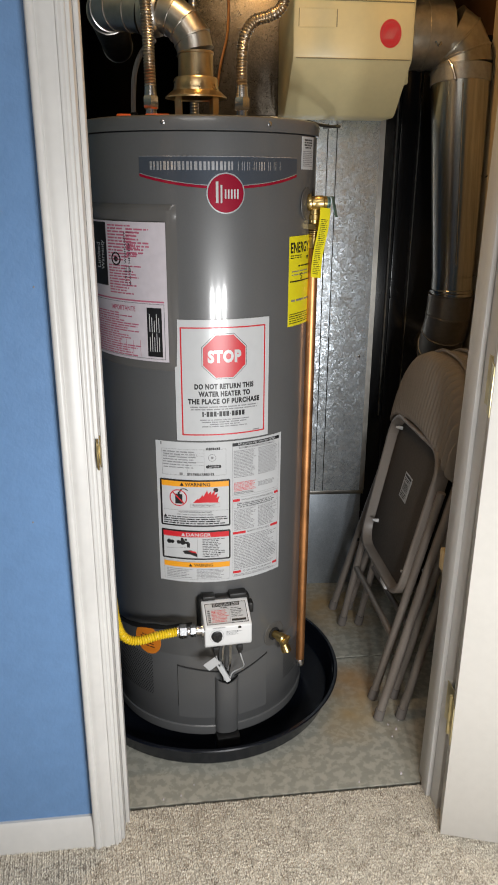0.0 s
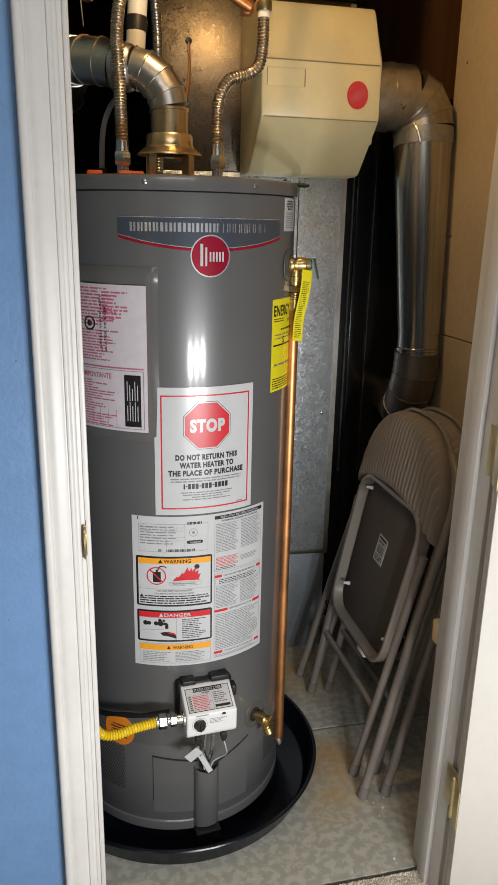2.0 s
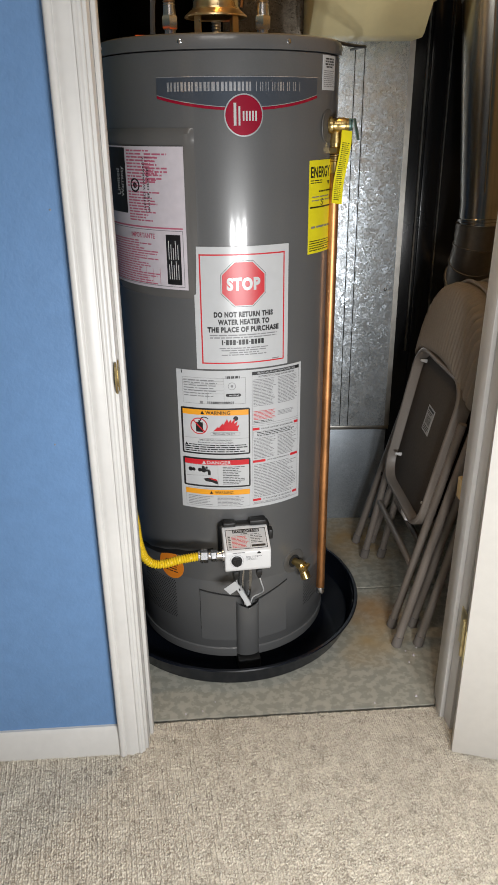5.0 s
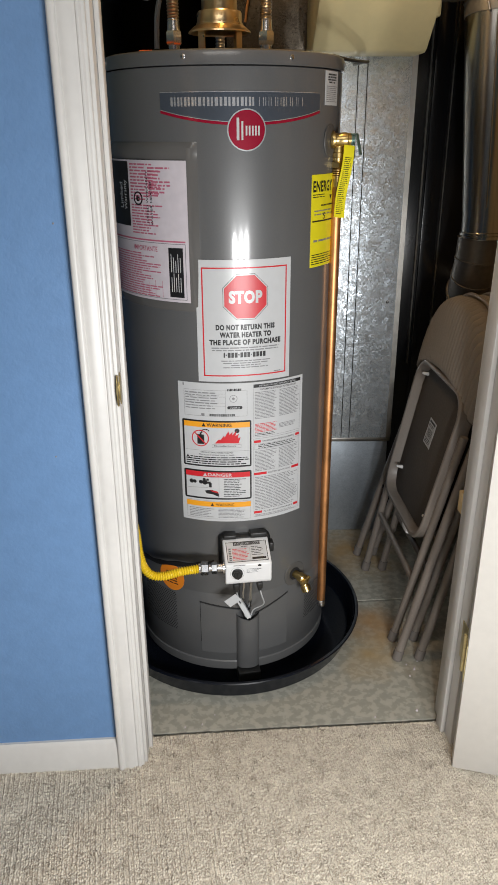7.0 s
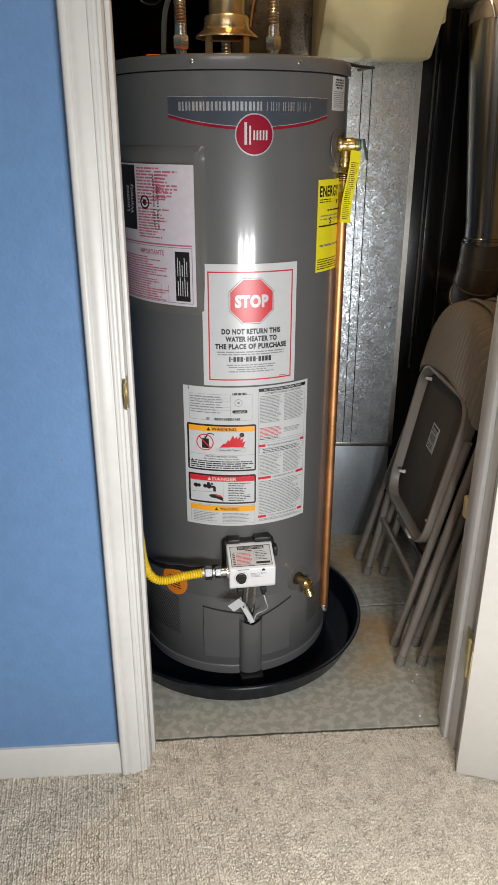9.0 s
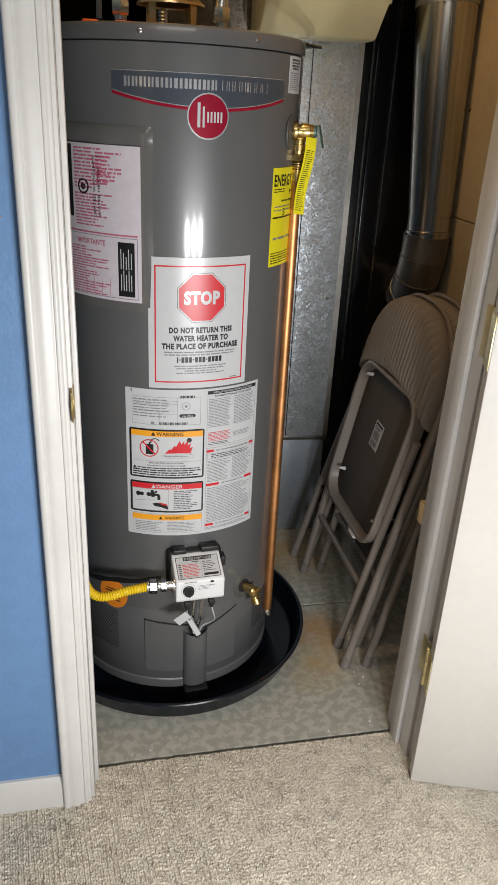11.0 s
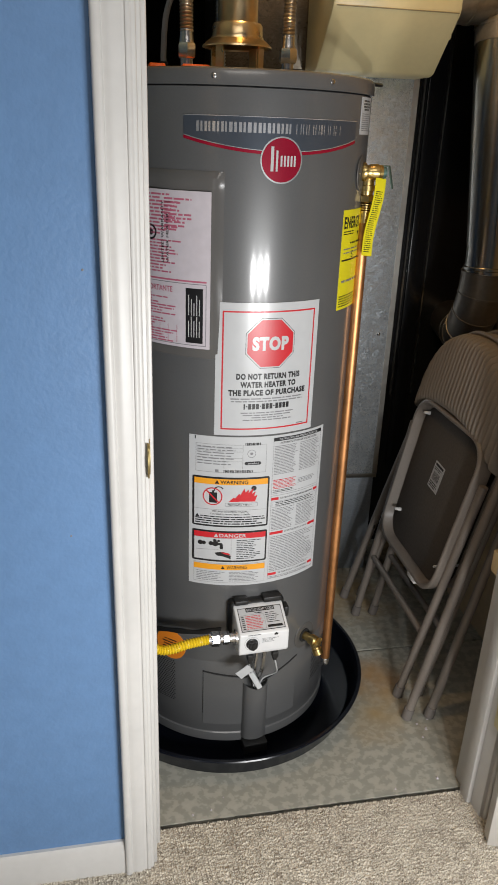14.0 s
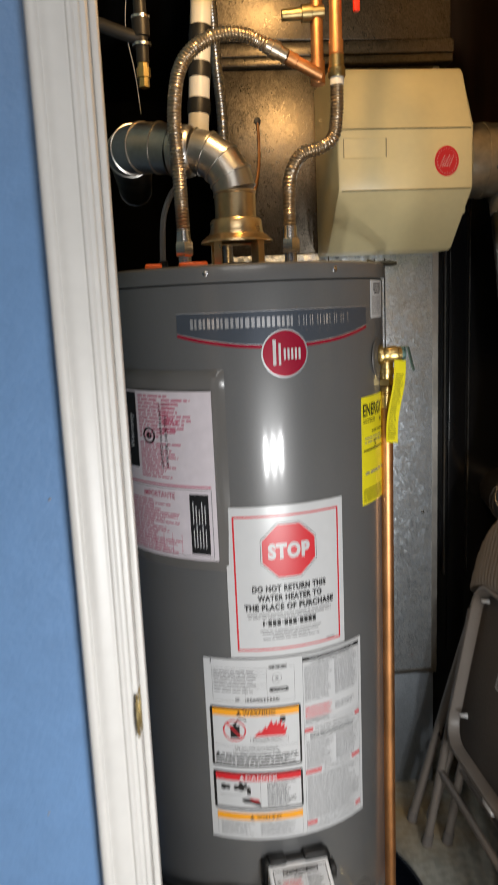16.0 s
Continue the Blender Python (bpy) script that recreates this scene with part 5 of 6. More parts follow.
# humidifier
hum = thing("humidifier", (0.50, 2.15, 1.47), "ivory plastic furnace humidifier with folded faceted cover", "humidifier")
PROFILE = [(2.258, 1.468), (2.165, 1.468), (2.150, 1.474), (2.040, 1.584), (2.034, 1.596), (2.034, 1.708), (2.038, 1.720), (2.092, 1.838), (2.104, 1.850), (2.258, 1.850)]
bm = bmesh.new()
prism(bm, PROFILE, 0.350, 0.648, "x", 0.006)
cover = part("cover", bm, IVORY, hum)
for z, y in ((1.5895, 2.0345), (1.7135, 2.0335)):
    bm = bmesh.new()
    box(bm, 0.358, 0.642, y - 0.0012, y + 0.003, z - 0.0008, z + 0.0008, 0.0003)
    part("crease", bm, IVORY_DARK, cover)
for x0, x1, z0, z1 in ((0.362, 0.456, 1.6945, 1.6965), (0.362, 0.456, 1.6545, 1.6565), (0.362, 0.3637, 1.6565, 1.6945), (0.4535, 0.456, 1.6565, 1.6945)):
    bm = bmesh.new()
    box(bm, x0, x1, 2.0328, 2.036, z0, z1)
    part("panel_groove", bm, IVORY if x1 - x0 > 0.01 else IVORY_DARK, cover)
bm = bmesh.new()
prism(bm, [(0.588 + 0.0265 * math.cos(2 * math.pi * k / 36), 1.646 + 0.031 * math.sin(2 * math.pi * k / 36)) for k in range(36)], 2.0326, 2.0338, "y")
seal = part("round_sticker", bm, RED_PRINT, cover, "round red sticker with fine ring print")
s = Sheet(lambda u, v, d: Vector((0.588 + u, 2.0326 - d, 1.646 + v)), 23)
for k in range(24):
    a = 2 * math.pi * k / 24
    b = a + 2 * math.pi / 48
    s.poly("w", [(0.0235 * math.cos(a), 0.0275 * math.sin(a)), (0.0205 * math.cos(b), 0.024 * math.sin(b)), (0.0195 * math.cos(b), 0.023 * math.sin(b)), (0.0225 * math.cos(a), 0.0265 * math.sin(a))], 0.0004)
for k in range(5):
    u = -0.010 + 0.005 * k
    s.poly("w", [(u - 0.006, -0.012 + 0.001 * (k % 2)), (u - 0.0052, -0.0125), (u + 0.0062, 0.012), (u + 0.0054, 0.0125 - 0.002 * (k % 2))], 0.0004)
s.flush(seal, INKS)
bm = bmesh.new()
box(bm, 0.640, 0.668, 2.118, 2.258, 1.545, 1.79, 0.006)
part("outlet_frame", bm, IVORY, hum)
cable = thing("black_cable", (0.36, 1.70, 1.41), "thin black cable running from the heater to the humidifier", "cable")
bm = bmesh.new()
tube(bm, [(0.345, 1.80, 1.4325), (0.372, 1.815, 1.4275), (0.405, 1.87, 1.428), (0.443, 1.95, 1.432), (0.468, 2.02, 1.437), (0.480, 2.12, 1.444), (0.480, 2.255, 1.448)], 0.0036, 8, 0.01)
part("cord", bm, BLACKPLASTIC, cable)

# bypass pipe from the humidifier, over an elbow and down
bypass = thing("bypass_duct", (0.79, 2.10, 0.8), "round dull sheet-metal duct with an elbow beside the humidifier", "duct pipe")


def gored(bm, pts, r, seg=28):
    """A pipe of straight gores with a raised bead at each joint."""
    rings = []
    pts = [Vector(p) for p in pts]
    u = None
    for i, p in enumerate(pts):
        d = (pts[min(i + 1, len(pts) - 1)] - pts[max(i - 1, 0)]).normalized()
        if u is None:
            u = frame_of(d)[0]
        u = (u - d * u.dot(d)).normalized()
        w = d.cross(u)
        for off, rr in ((-0.0025, r), (-0.0018, r + 0.0022), (0.0018, r + 0.0022), (0.0025, r)):
            if (i == 0 and off < 0) or (i == len(pts) - 1 and off > 0):
                continue
            rings.append([p + d * off + (u * math.cos(2 * math.pi * k / seg) + w * math.sin(2 * math.pi * k / seg)) * rr for k in range(seg)])
    loft(bm, rings)


bm = bmesh.new()
turned(bm, (0.650, 2.110, 1.657), (0.098, -0.004, 0.0), ((0, 0.0795), (0.040, 0.0795), (0.0405, 0.0812), (0.052, 0.0812), (0.0525, 0.0790), (0.104, 0.0785)), 36)
part("sleeve", bm, ELBOW, bypass, "wrinkled taped sleeve")
bm = bmesh.new()
gored(bm, [(0.748, 2.106, 1.656), (0.777, 2.105, 1.640), (0.793, 2.103, 1.612), (0.797, 2.100, 1.582)], 0.0775, 36)
part("elbow", bm, ELBOW, bypass, "gored sheet-metal elbow")
PIPE_TOP, PIPE_LOW = V(0.797, 2.098, 1.584), V(0.805, 2.045, 1.085)
bm = bmesh.new()
turned(bm, PIPE_TOP, PIPE_LOW - PIPE_TOP, ((0, 0.0755), (0.001, 0.0770), (0.040, 0.0762), (0.0405, 0.0745)), 36)
part("tape_band", bm, FOIL, bypass, "grey foil tape under the elbow")
bm = bmesh.new()
turned(bm, PIPE_TOP, PIPE_LOW - PIPE_TOP, ((0.030, 0.0745), (0.25, 0.0660), (0.45, 0.0575), (0.502, 0.0560)), 40)
part("straight_pipe", bm, VENT, bypass, "shiny tapered straight pipe with reflections streaked into its colour")
bm = bmesh.new()
tube(bm, [(0.776, 2.022, 1.540), (0.782, 2.012, 1.40), (0.790, 1.990, 1.10)], 0.0018, 6, 0.1)
part("lock_seam", bm, VENT, bypass)
bm = bmesh.new()
turned(bm, PIPE_LOW + V(0, 0, 0.006), (0.0, -0.003, -0.066), ((0, 0.0545), (0.058, 0.0545), (0.060, 0.0585), (0.066, 0.0585), (0.068, 0.0550), (0.076, 0.0555)), 36)
part("crimped_collar", bm, VENT, bypass, "crimped collar with a raised bead")
bm = bmesh.new()
gored(bm, [(0.805, 2.042, 1.020), (0.803, 2.043, 0.960), (0.800, 2.055, 0.912), (0.806, 2.090, 0.868), (0.828, 2.150, 0.832), (0.865, 2.250, 0.81), (0.92, 2.45, 0.80)], 0.0605, 36)
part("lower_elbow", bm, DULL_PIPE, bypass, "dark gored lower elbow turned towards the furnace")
for pts in ([(0.742, 2.040, 1.592), (0.748, 2.030, 1.578), (0.756, 2.022, 1.548)], [(0.702, 2.034, 1.632), (0.709, 2.029, 1.622), (0.715, 2.031, 1.630)]):
    bm = bmesh.new()
    tube(bm, pts, 0.0030, 6, 0.004)
    part("tape_end", bm, CHROME, bypass, "loose curled tape end")

# flue of the heater
flue = thing("flue_pipe", (FX, FY, 1.515), "shiny galvanised flue pipe with a gored elbow over the draught hood", "flue pipe")
bm = bmesh.new()
turned(bm, (FX, FY, 1.512), (0, 0, 1), ((0, 0.0372), (0.046, 0.0372), (0.047, 0.0388), (0.051, 0.0388), (0.052, 0.0375)), 36)
part("collar", bm, HOOD, flue)
bm = bmesh.new()
gored(bm, [(FX, FY, 1.562), (FX - 0.006, FY + 0.002, 1.588), (FX - 0.022, FY + 0.008, 1.613), (FX - 0.046, FY + 0.016, 1.631), (FX - 0.070, FY + 0.024, 1.638)], 0.0385, 36)
part("elbow", bm, GALV_PIPE, flue, "adjustable gored elbow")
bm = bmesh.new()
turned(bm, (FX - 0.066, FY + 0.023, 1.637), (-0.062, 0.030, 0.004), ((0, 0.0385), (0.004, 0.0425), (0.012, 0.0450), (0.024, 0.0455), (0.026, 0.0480), (0.030, 0.0480), (0.032, 0.0460), (0.040, 0.0460)), 36)
part("increaser", bm, GALV_PIPE, flue)
bm = bmesh.new()
gored(bm, [(FX - 0.100, FY + 0.040, 1.643), (FX - 0.128, FY + 0.055, 1.650), (FX - 0.158, FY + 0.076, 1.655), (FX - 0.176, FY + 0.105, 1.658), (FX - 0.184, FY + 0.145, 1.660), (FX - 0.19, FY + 0.8, 1.69)], 0.0440, 36)
part("horizontal_pipe", bm, GALV_PIPE, flue)

# corrugated water connectors
conn = thing("water_connector", (0.008, 1.80, 1.50), "corrugated stainless connector arching from the heater to copper pipe", "water hose", "water connectors")
bm = bmesh.new()
tube(bm, [(0.008, 1.80, 1.497), (0.006, 1.80, 1.60), (0.004, 1.80, 1.70), (0.022, 1.80, 1.775), (0.070, 1.802, 1.815), (0.125, 1.806, 1.823), (0.172, 1.812, 1.806)], 0.0118, 14, 0.01, 0.0015, 0.0060)
part("hose", bm, STEEL, conn)
bm = bmesh.new()
turned(bm, (0.170, 1.812, 1.807), (0.055, 0.008, -0.026), ((0, 0.0135), (0.010, 0.0135), (0.011, 0.016), (0.024, 0.016), (0.025, 0.0128), (0.040, 0.0128)), 12)
part("end_fitting", bm, STEEL, conn, "crimped end fitting")
conn2 = thing("water_connector", (0.201, 1.80, 1.50), "corrugated stainless connector with an S bend below copper pipe", "water hose", "water connectors")
bm = bmesh.new()
tube(bm, [(0.201, 1.80, 1.497), (0.201, 1.80, 1.545), (0.206, 1.80, 1.590), (0.226, 1.80, 1.622), (0.258, 1.80, 1.632), (0.284, 1.80, 1.650), (0.292, 1.80, 1.690), (0.293, 1.80, 1.738)], 0.0112, 14, 0.01, 0.0015, 0.0060)
part("hose", bm, STEEL, conn2)
bm = bmesh.new()
turned(bm, (0.293, 1.80, 1.737), (0, 0, 1), ((0, 0.0125), (0.012, 0.0125)), 14)
part("white_band", bm, PVC, conn2, "white plastic band")
bm = bmesh.new()
turned(bm, (0.293, 1.80, 1.749), (0, 0, 1), ((0, 0.0145), (0.002, 0.0155), (0.016, 0.0155), (0.018, 0.0135), (0.036, 0.0135), (0.037, 0.012)), 14)
part("end_fitting", bm, BRASS_DULL, conn2)
cu = thing("copper_supply_pipe", (0.293, 1.80, 1.78), "soldered copper supply pipes with a tee over the heater", "copper pipe")
bm = bmesh.new()
turned(bm, (0.293, 1.80, 1.786), (0, 0, 1), ((0, 0.0112), (0.002, 0.0130), (0.024, 0.0130), (0.025, 0.0112), (0.63, 0.0112)), 16)
part("riser", bm, COPPER, cu)
bm = bmesh.new()
turned(bm, (0.208, 1.8175, 1.789), (0.058, 0.010, -0.026), ((0, 0.0125), (0.018, 0.0125), (0.019, 0.0108), (0.070, 0.0108)), 14)
turned(bm, (0.268, 1.840, 1.748), (0, 0, 1), ((0, 0.012), (0.001, 0.0135), (0.040, 0.0135), (0.041, 0.0112), (0.66, 0.0112)), 14)
part("branch", bm, COPPER, cu, "dull copper branch pipe")
bm = bmesh.new()
turned(bm, (0.280, 1.835, 1.868), (-1, 0.05, -0.06), ((0, 0.012), (0.022, 0.012), (0.023, 0.015), (0.040, 0.015), (0.041, 0.011), (0.075, 0.010)), 14)
part("brass_valve", bm, BRASS_DULL, cu, "brass stop valve body")
bm = bmesh.new()
box(bm, 0.322, 0.334, 1.785, 1.797, 1.852, 1.935, 0.004)
part("valve_handle", bm, REDHANDLE, cu, "red valve handle")

# white plastic pipe with black tape, grey conduit, iron pipe with brass valve
pvc = thing("white_plastic_pipe", (0.066, 2.0, 1.66), "white plastic pipe bound with black tape", "plastic pipe")
bm = bmesh.new()
d = V(0.024, 0.02, 0.30)
turned(bm, (0.050, 2.02, 1.600), d, ((0.055, 0.0215), (0.75, 0.0215)), 20)
part("pipe", bm, PVC, pvc)
for s0 in (0.145, 0.215, 0.285):
    bm = bmesh.new()
    turned(bm, (0.050, 2.02, 1.600), d, ((s0, 0.0215), (s0 + 0.001, 0.0232), (s0 + 0.012, 0.0238), (s0 + 0.030, 0.0232), (s0 + 0.031, 0.0215)), 20)
    part("tape_band", bm, BLACKPLASTIC, pvc, "wrinkled black tape band")
conduit = thing("flexible_conduit", (0.112, 2.06, 1.5), "grey metal flexible conduit rising behind the flue", "conduit")
bm = bmesh.new()
tube(bm, [(0.118, 2.10, 1.30), (0.114, 2.10, 1.55), (0.116, 2.10, 1.75), (0.108, 2.10, 1.88), (0.096, 2.11, 2.2)], 0.0115, 12, 0.01, 0.0009, 0.007)
part("conduit", bm, GALV_PIPE, conduit)
iron = thing("iron_gas_pipe", (-0.044, 1.95, 1.8), "black iron pipe with elbow and dull brass valve", "gas pipe")
bm = bmesh.new()
turned(bm, (-0.044, 1.95, 1.820), (0, 0, 1), ((0, 0.0125), (0.045, 0.0125), (0.046, 0.017), (0.080, 0.017), (0.081, 0.0125), (0.62, 0.0125)), 14)
tube(bm, [(-0.044, 1.95, 1.862), (-0.10, 1.95, 1.880), (-0.30, 1.96, 1.96)], 0.0125, 12, 0.01)
part("pipe", bm, BLACKPIPE, iron)
for z in (1.848, 1.895):
    bm = bmesh.new()
    turned(bm, (-0.044, 1.95, z), (0, 0, 1), ((0, 0.0125), (0.001, 0.018), (0.006, 0.018), (0.007, 0.0125)), 14)
    part("union_ring", bm, CHROME, iron)
bm = bmesh.new()
turned(bm, (-0.044, 1.95, 1.775), (0, 0, 1), ((0, 0.006), (0.002, 0.0105), (0.018, 0.0105), (0.019, 0.0135), (0.036, 0.0135), (0.037, 0.0105), (0.050, 0.0105)), 8)
part("valve", bm, BRASS, iron)
wire = thing("thin_wire", (-0.06, 1.95, 1.7), "thin pale wire hanging beside the iron pipe", "wire")
bm = bmesh.new()
tube(bm, [(-0.066, 1.95, 1.95), (-0.072, 1.95, 1.88), (-0.060, 1.95, 1.80), (-0.054, 1.95, 1.73)], 0.0011, 6, 0.01)
part("strand", bm, GREY_PRINT, wire)
loop = thing("grey_tubing", (-0.03, 1.84, 1.43), "loop of thin grey tubing behind the cold nipple", "tubing")
bm = bmesh.new()
tube(bm, [(-0.030, 1.86, 1.429), (-0.030, 1.86, 1.47), (-0.024, 1.86, 1.53), (-0.005, 1.88, 1.575), (0.02, 1.92, 1.60)], 0.0055, 8, 0.008)
part("tube", bm, GREY_PRINT, loop)
bm = bmesh.new()
turned(bm, (-0.030, 1.86, 1.429), (0, 0, 1), ((0, 0.009), (0.02, 0.009), (0.021, 0.006)), 10)
part("clamp", bm, BLACKPIPE, loop)
DY_CAP = DY + 0.027
cap = thing("capillary_tube", (0.22, DY_CAP, 1.78), "thin copper capillary tube on the duct", "capillary tube")
bm = bmesh.new()
tube(bm, [(0.218, DY_CAP - 0.004, 1.786), (0.219, DY_CAP - 0.006, 1.73), (0.214, DY_CAP - 0.008, 1.67), (0.196, DY_CAP - 0.010, 1.60), (0.188, DY_CAP - 0.010, 1.55)], 0.0035, 8, 0.01)
part("tube", bm, COPPER, cap)
bm = bmesh.new()
turned(bm, (0.218, DY_CAP - 0.0005, 1.790), (0, -1, 0), ((0, 0.009), (0.006, 0.008), (0.007, 0.003)), 10)
part("grommet", bm, BLACKPIPE, cap)

# gas hose
gas = thing("gas_hose", (0.02, GY, 0.36), "yellow corrugated gas hose coupled to the control", "gas hose")
bm = bmesh.new()
tube(bm, [(0.0250, GY, 0.362), (-0.02, GY - 0.003, 0.357), (-0.055, GY - 0.006, 0.350), (-0.082, GY - 0.006, 0.353), (-0.100, GY - 0.004, 0.373), (-0.110, GY, 0.412), (-0.122, GY + 0.01, 0.50), (-0.18, GY + 0.04, 0.66), (-0.30, GY + 0.08, 0.80)], 0.0098, 14, 0.01, 0.0012, 0.0056)
part("hose", bm, YELLOWHOSE, gas)


# ---- folding chairs ----
def folding_chair():
    """A folded steel chair that leans on the wall, seat underside outwards. Local axes: x out of the wall plane, y along it, z up the chair."""
    chair = thing("folding_chair", (0, 0, 0), "folded taupe steel chair with ribbed vinyl back", "folding chair", "folding chairs")

    def leg_frame(name, y0, y1, top, xfoot, xtop, corner, arch):
        if arch:
            pts = [(xfoot, y0, 0.014), (xfoot + (xtop - xfoot) * 0.5, y0 + 0.022, top * 0.5), (xtop, y0 + 0.040, top - corner), (xtop, y0 + 0.040 + corner * 0.35, top - corner * 0.3), (xtop, y0 + 0.046 + corner, top),
                   (xtop, (y0 + y1) / 2, top), (xtop, y1 - 0.046 - corner, top), (xtop, y1 - 0.040 - corner * 0.35, top - corner * 0.3), (xtop, y1 - 0.040, top - corner), (xfoot + (xtop - xfoot) * 0.5, y1 - 0.022, top * 0.5), (xfoot, y1, 0.014)]
            bm = bmesh.new()
            tube(bm, pts, 0.0112, 12, 0.02)
            part(name, bm, CHAIR, chair)
        else:
            for ya, yb in ((y0, y0 - 0.030), (y1, y1 + 0.030)):
                bm = bmesh.new()
                tube(bm, [(xfoot, ya, 0.014), (xtop, yb, top)], 0.0105, 12, 0.05)
                part("leg", bm, CHAIR, chair)
        for y in (y0, y1):
            bm = bmesh.new()
            turned(bm, (xfoot, y, 0.0), (0, 0, 1), ((0, 0.0115), (0.002, 0.0135), (0.030, 0.0130), (0.031, 0.0112)), 14)
            part("rubber_foot", bm, RUBBER, chair)

    leg_frame("front_frame", -0.262, 0.262, 0.875, -0.010, 0.026, 0.12, True)
    leg_frame("rear_leg", -0.180, 0.172, 0.62, -0.002, -0.004, 0.0, False)
    for z, y, x in ((0.200, 0.180, -0.003),):
        bm = bmesh.new()
        tube(bm, [(x, -y, z), (x, y, z)], 0.0085, 10, 0.1)
        part("crossbar", bm, CHAIR, chair)
    # seat tray
    def outline(inset):
        pts = []
        w0, w1, z0, z1, rad = 0.177 - inset, 0.186 - inset, 0.302 + inset, 0.715 - inset, 0.065 - inset * 0.6
        corners = ((w0, z0, -90), (w1, z1, 0), (-w1, z1, 90), (-w0, z0, 180))
        for y, z, a0 in corners:
            cy, cz = y - math.copysign(rad, y), z + (rad if z < 0.5 else -rad)
            for k in range(7):
                a = radians(a0 + 15 * k)
                pts.append((cy - 0.018 + rad * math.cos(a), cz + rad * math.sin(a)))
        return pts
    bm = bmesh.new()
    rings = [[(x, y, z) for y, z in outline(i)] for x, i in ((0.008, 0.004), (-0.026, 0.0), (-0.0300, 0.0025), (-0.0312, 0.006), (-0.0300, 0.010), (-0.0265, 0.012), (-0.004, 0.017))]
    loft(bm, rings)
    seat = part("seat", bm, CHAIR, chair, "folded steel seat tray seen from below")
    bm = bmesh.new()
    loft(bm, [[(x, y, z) for y, z in outline(i)] for x, i in ((-0.002, 0.0185), (-0.0055, 0.0185), (-0.0065, 0.021))])
    part("seat_board", bm, CHAIR_BOARD, seat, "dark fibreboard under the seat")
    for y, z in ((0.128, 0.672), (0.110, 0.392), (-0.165, 0.378)):
        bm = bmesh.new()
        turned(bm, (-0.0060, y, z), (-1, 0, 0), ((0, 0.006), (0.010, 0.0042), (0.018, 0.0035), (0.0182, 0.001)), 8)
        part("screw", bm, WHITEPLASTIC, seat)
    bm = bmesh.new()
    LM = Matrix.Translation((-0.0072, -0.010, 0.548)) @ Matrix.Rotation(radians(3), 4, "X")
    box(bm, -0.0004, 0.0004, -0.027, 0.027, -0.036, 0.036, 0.0, 1, LM)
    tag = part("seat_sticker", bm, WHITE_PRINT, seat, "white printed sticker under the seat")
    s = Sheet(lambda u, v, d: LM @ Vector((-d, -u, v)), 25)
    s.rect("k", -0.022, 0.022, 0.026, 0.032, 0.0008)
    s.bars("k", -0.022, 0.022, 0.014, 0.023, 2, 0.5, 0.3, 0.0008)
    for k in range(9):
        s.rect("k", -0.018 + k * 0.004, -0.0162 + k * 0.004, -0.012, 0.010, 0.0008)
    s.bars("k", -0.022, 0.022, -0.032, -0.016, 3, 0.5, 0.3, 0.0008)
    s.flush(tag, INKS)
    bm = bmesh.new()
    box(bm, -0.0305, -0.018, -0.115, -0.070, 0.2945, 0.312, 0.002)
    part("bumper", bm, WHITEPLASTIC, chair, "pale plastic bumper clip")
    bm = bmesh.new()
    turned(bm, (0.002, 0.238, 0.266), (-1, 0, 0), ((0, 0.006), (0.004, 0.006), (0.0042, 0.001)), 10)
    part("pivot_hole", bm, BLACKPLASTIC, chair)
    # ribbed back pad
    bm = bmesh.new()
    nu, nv = 324, 16
    front_rows, back_rows = [], []
    for j in range(nv + 1):
        v = j / nv
        fr, bk = [], []
        for i in range(nu + 1):
            q = 2 * i / nu - 1
            reach = (1 - abs(q) ** 2.7) ** 0.55
            z0, z1 = 0.712 - 0.056 * abs(q) ** 2.2, 0.655 + 0.258 * reach
            z = z0 + (z1 - z0) * v
            y = 0.222 * q
            round_v = (1 - (2 * v - 1) ** 6) ** 0.5
            rib = 0.016 * abs(math.sin(math.pi * i / 12.0)) ** 0.75 if 0 < v < 1 else 0
            bow = 0.016 * (1 - q * q)
            fr.append((0.004 - bow - 0.014 * round_v * (1 - abs(q) ** 8) - rib * round_v, y, z))
            bk.append((0.034 - bow + 0.006 * round_v * (1 - abs(q) ** 8), y, z))
        front_rows.append(fr)
        back_rows.append(bk)
    loft(bm, front_rows, False, False)
    loft(bm, back_rows, False, False)
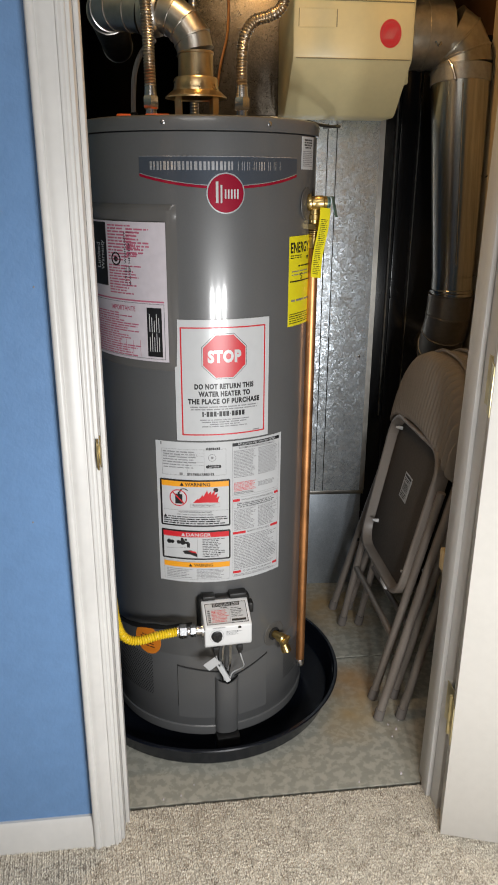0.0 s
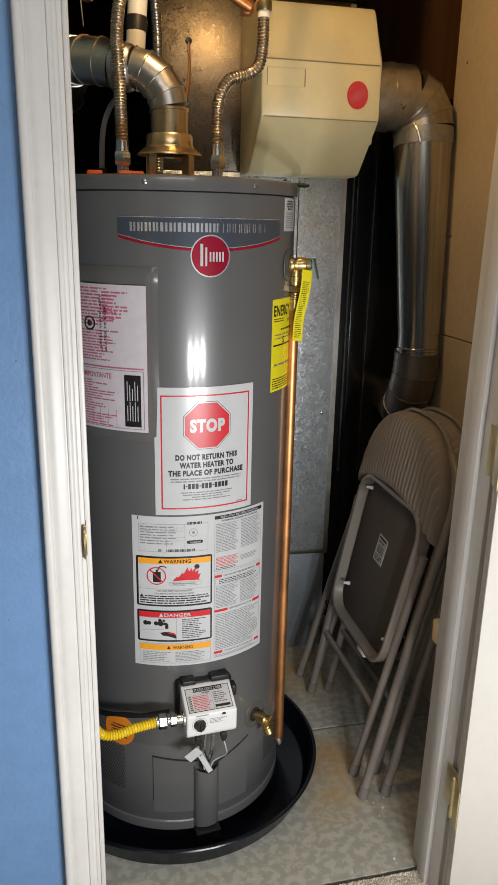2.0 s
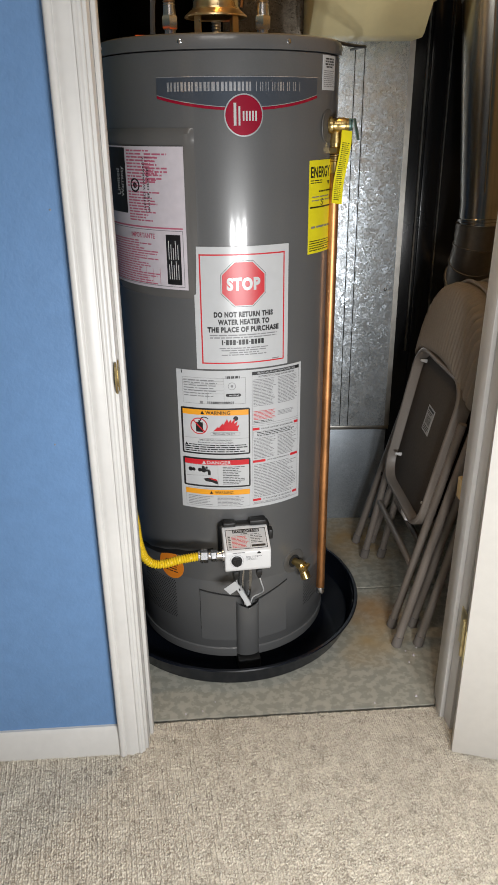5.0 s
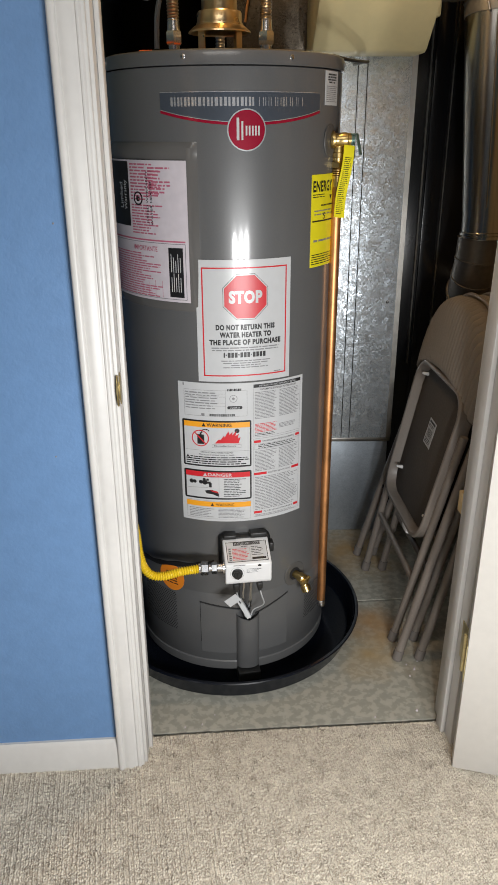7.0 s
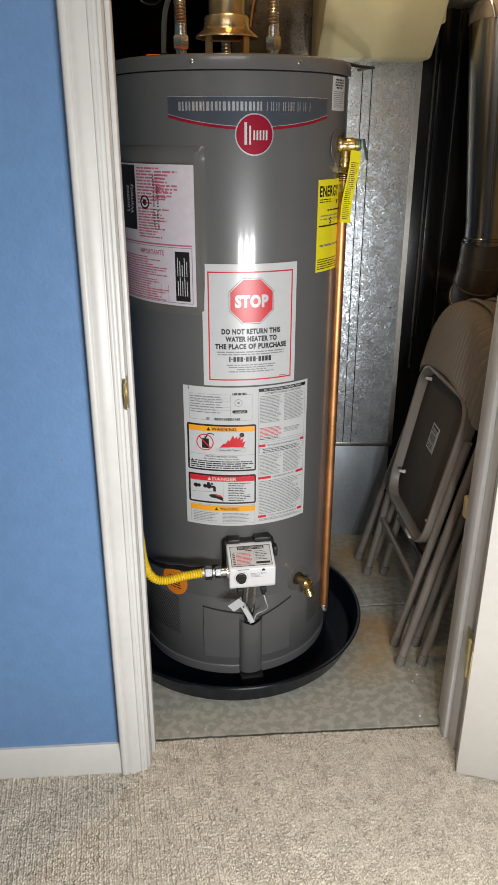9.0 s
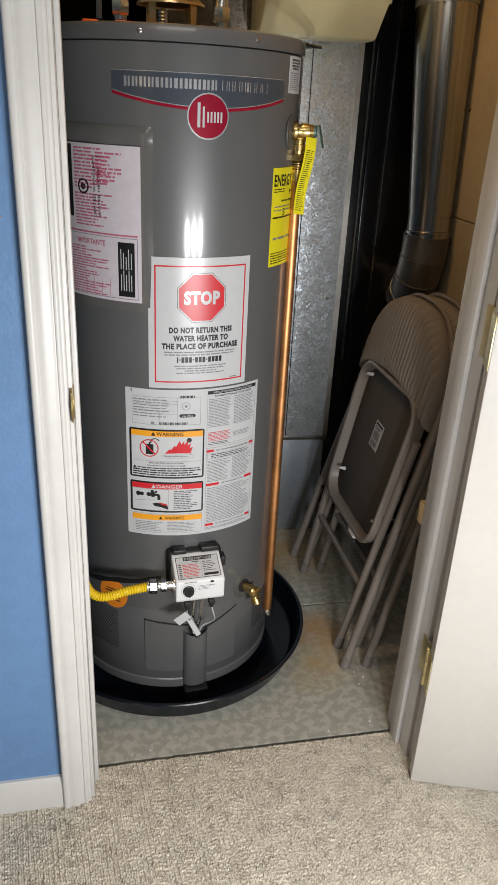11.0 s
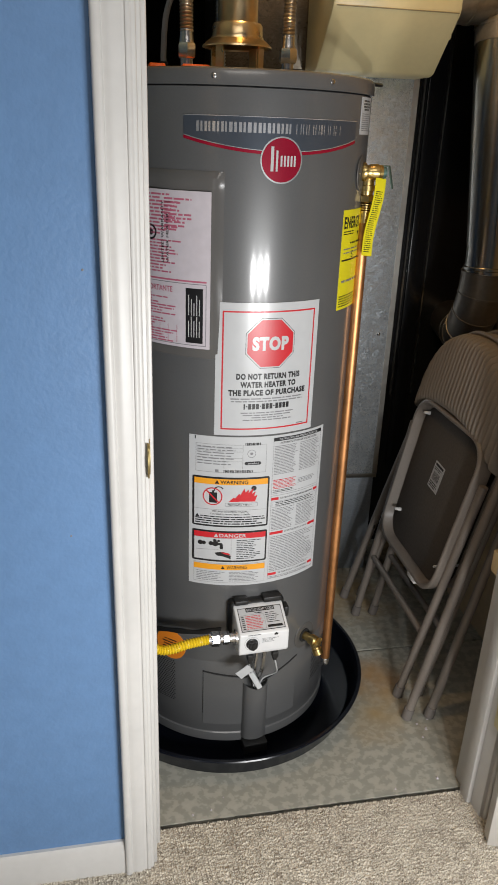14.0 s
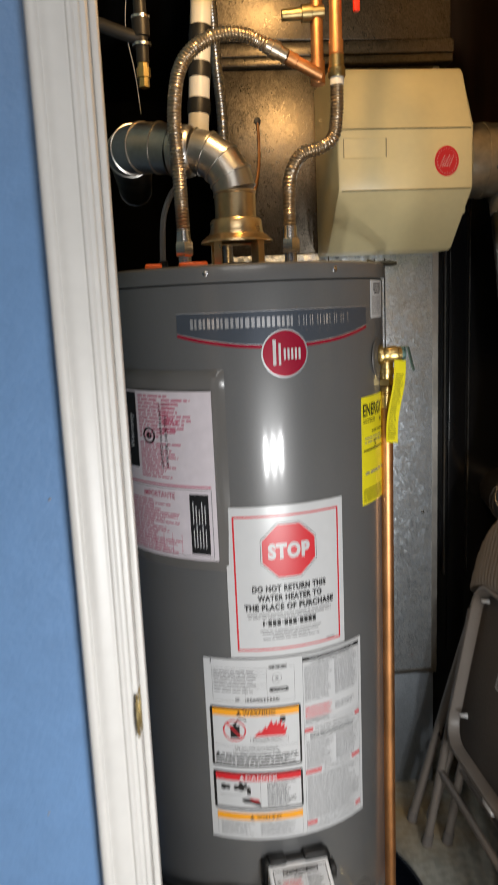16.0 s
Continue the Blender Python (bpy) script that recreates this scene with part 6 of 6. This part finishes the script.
    loft(bm, [front_rows[0], back_rows[0]], False, False)
    loft(bm, [front_rows[-1], back_rows[-1]], False, False)
    loft(bm, [[r[0] for r in front_rows], [r[0] for r in back_rows]], False, False)
    loft(bm, [[r[-1] for r in front_rows], [r[-1] for r in back_rows]], False, False)
    bmesh.ops.remove_doubles(bm, verts=bm.verts[:], dist=0.0001)
    part("back_pad", bm, CHAIR_PAD, chair, "ribbed taupe vinyl back pad", True, 80)
    bm = bmesh.new()
    pts = []
    for i in range(41):
        q = 2 * i / 40 - 1
        pts.append((0.030 - 0.016 * (1 - q * q), 0.226 * q, 0.657 + 0.262 * (1 - abs(q) ** 2.7) ** 0.55))
    tube(bm, pts, 0.006, 8, 0.01, straight=True)
    part("back_piping", bm, CHAIR, chair)
    return chair


def lean(x, y, tilt, turn):
    return Matrix.Translation((x, y, 0.0)) @ Matrix.Rotation(radians(turn), 4, "Z") @ Matrix.Rotation(radians(tilt), 4, "Y")


chair = folding_chair()
chair.matrix_basis = lean(0.543, 1.848, 11.8, 0.0)
copy_thing(chair, lean(0.598, 1.846, 11.6, 0.6))

# crumbs of white plaster on the slab
bm = bmesh.new()
rng = random.Random(12)
for x, y, r in ((0.569, 1.546, 0.005), (0.553, 1.564, 0.003), (0.551, 1.521, 0.003), (0.585, 1.575, 0.0025), (0.535, 1.40, 0.004), (0.43, 1.385, 0.003), (0.02, 1.392, 0.003), (-0.02, 1.385, 0.0035), (0.05, 1.42, 0.002)):
    q = [(x + r * math.cos(a) * rng.uniform(0.6, 1.2), y + r * math.sin(a) * rng.uniform(0.6, 1.2)) for a in (0.3, 1.4, 2.6, 3.9, 5.1)]
    loft(bm, [[(u, v, 0.0) for u, v in q], [(x + (u - x) * 0.7, y + (v - y) * 0.7, r * 0.7) for u, v in q]])
me = bpy.data.meshes.new("plaster_crumbs")
bm.to_mesh(me)
bm.free()
me.materials.append(PAPER)
tagged(new("plaster_crumbs", me), "white crumbs of plaster scattered on the concrete", "crumbs", "", "stuff")
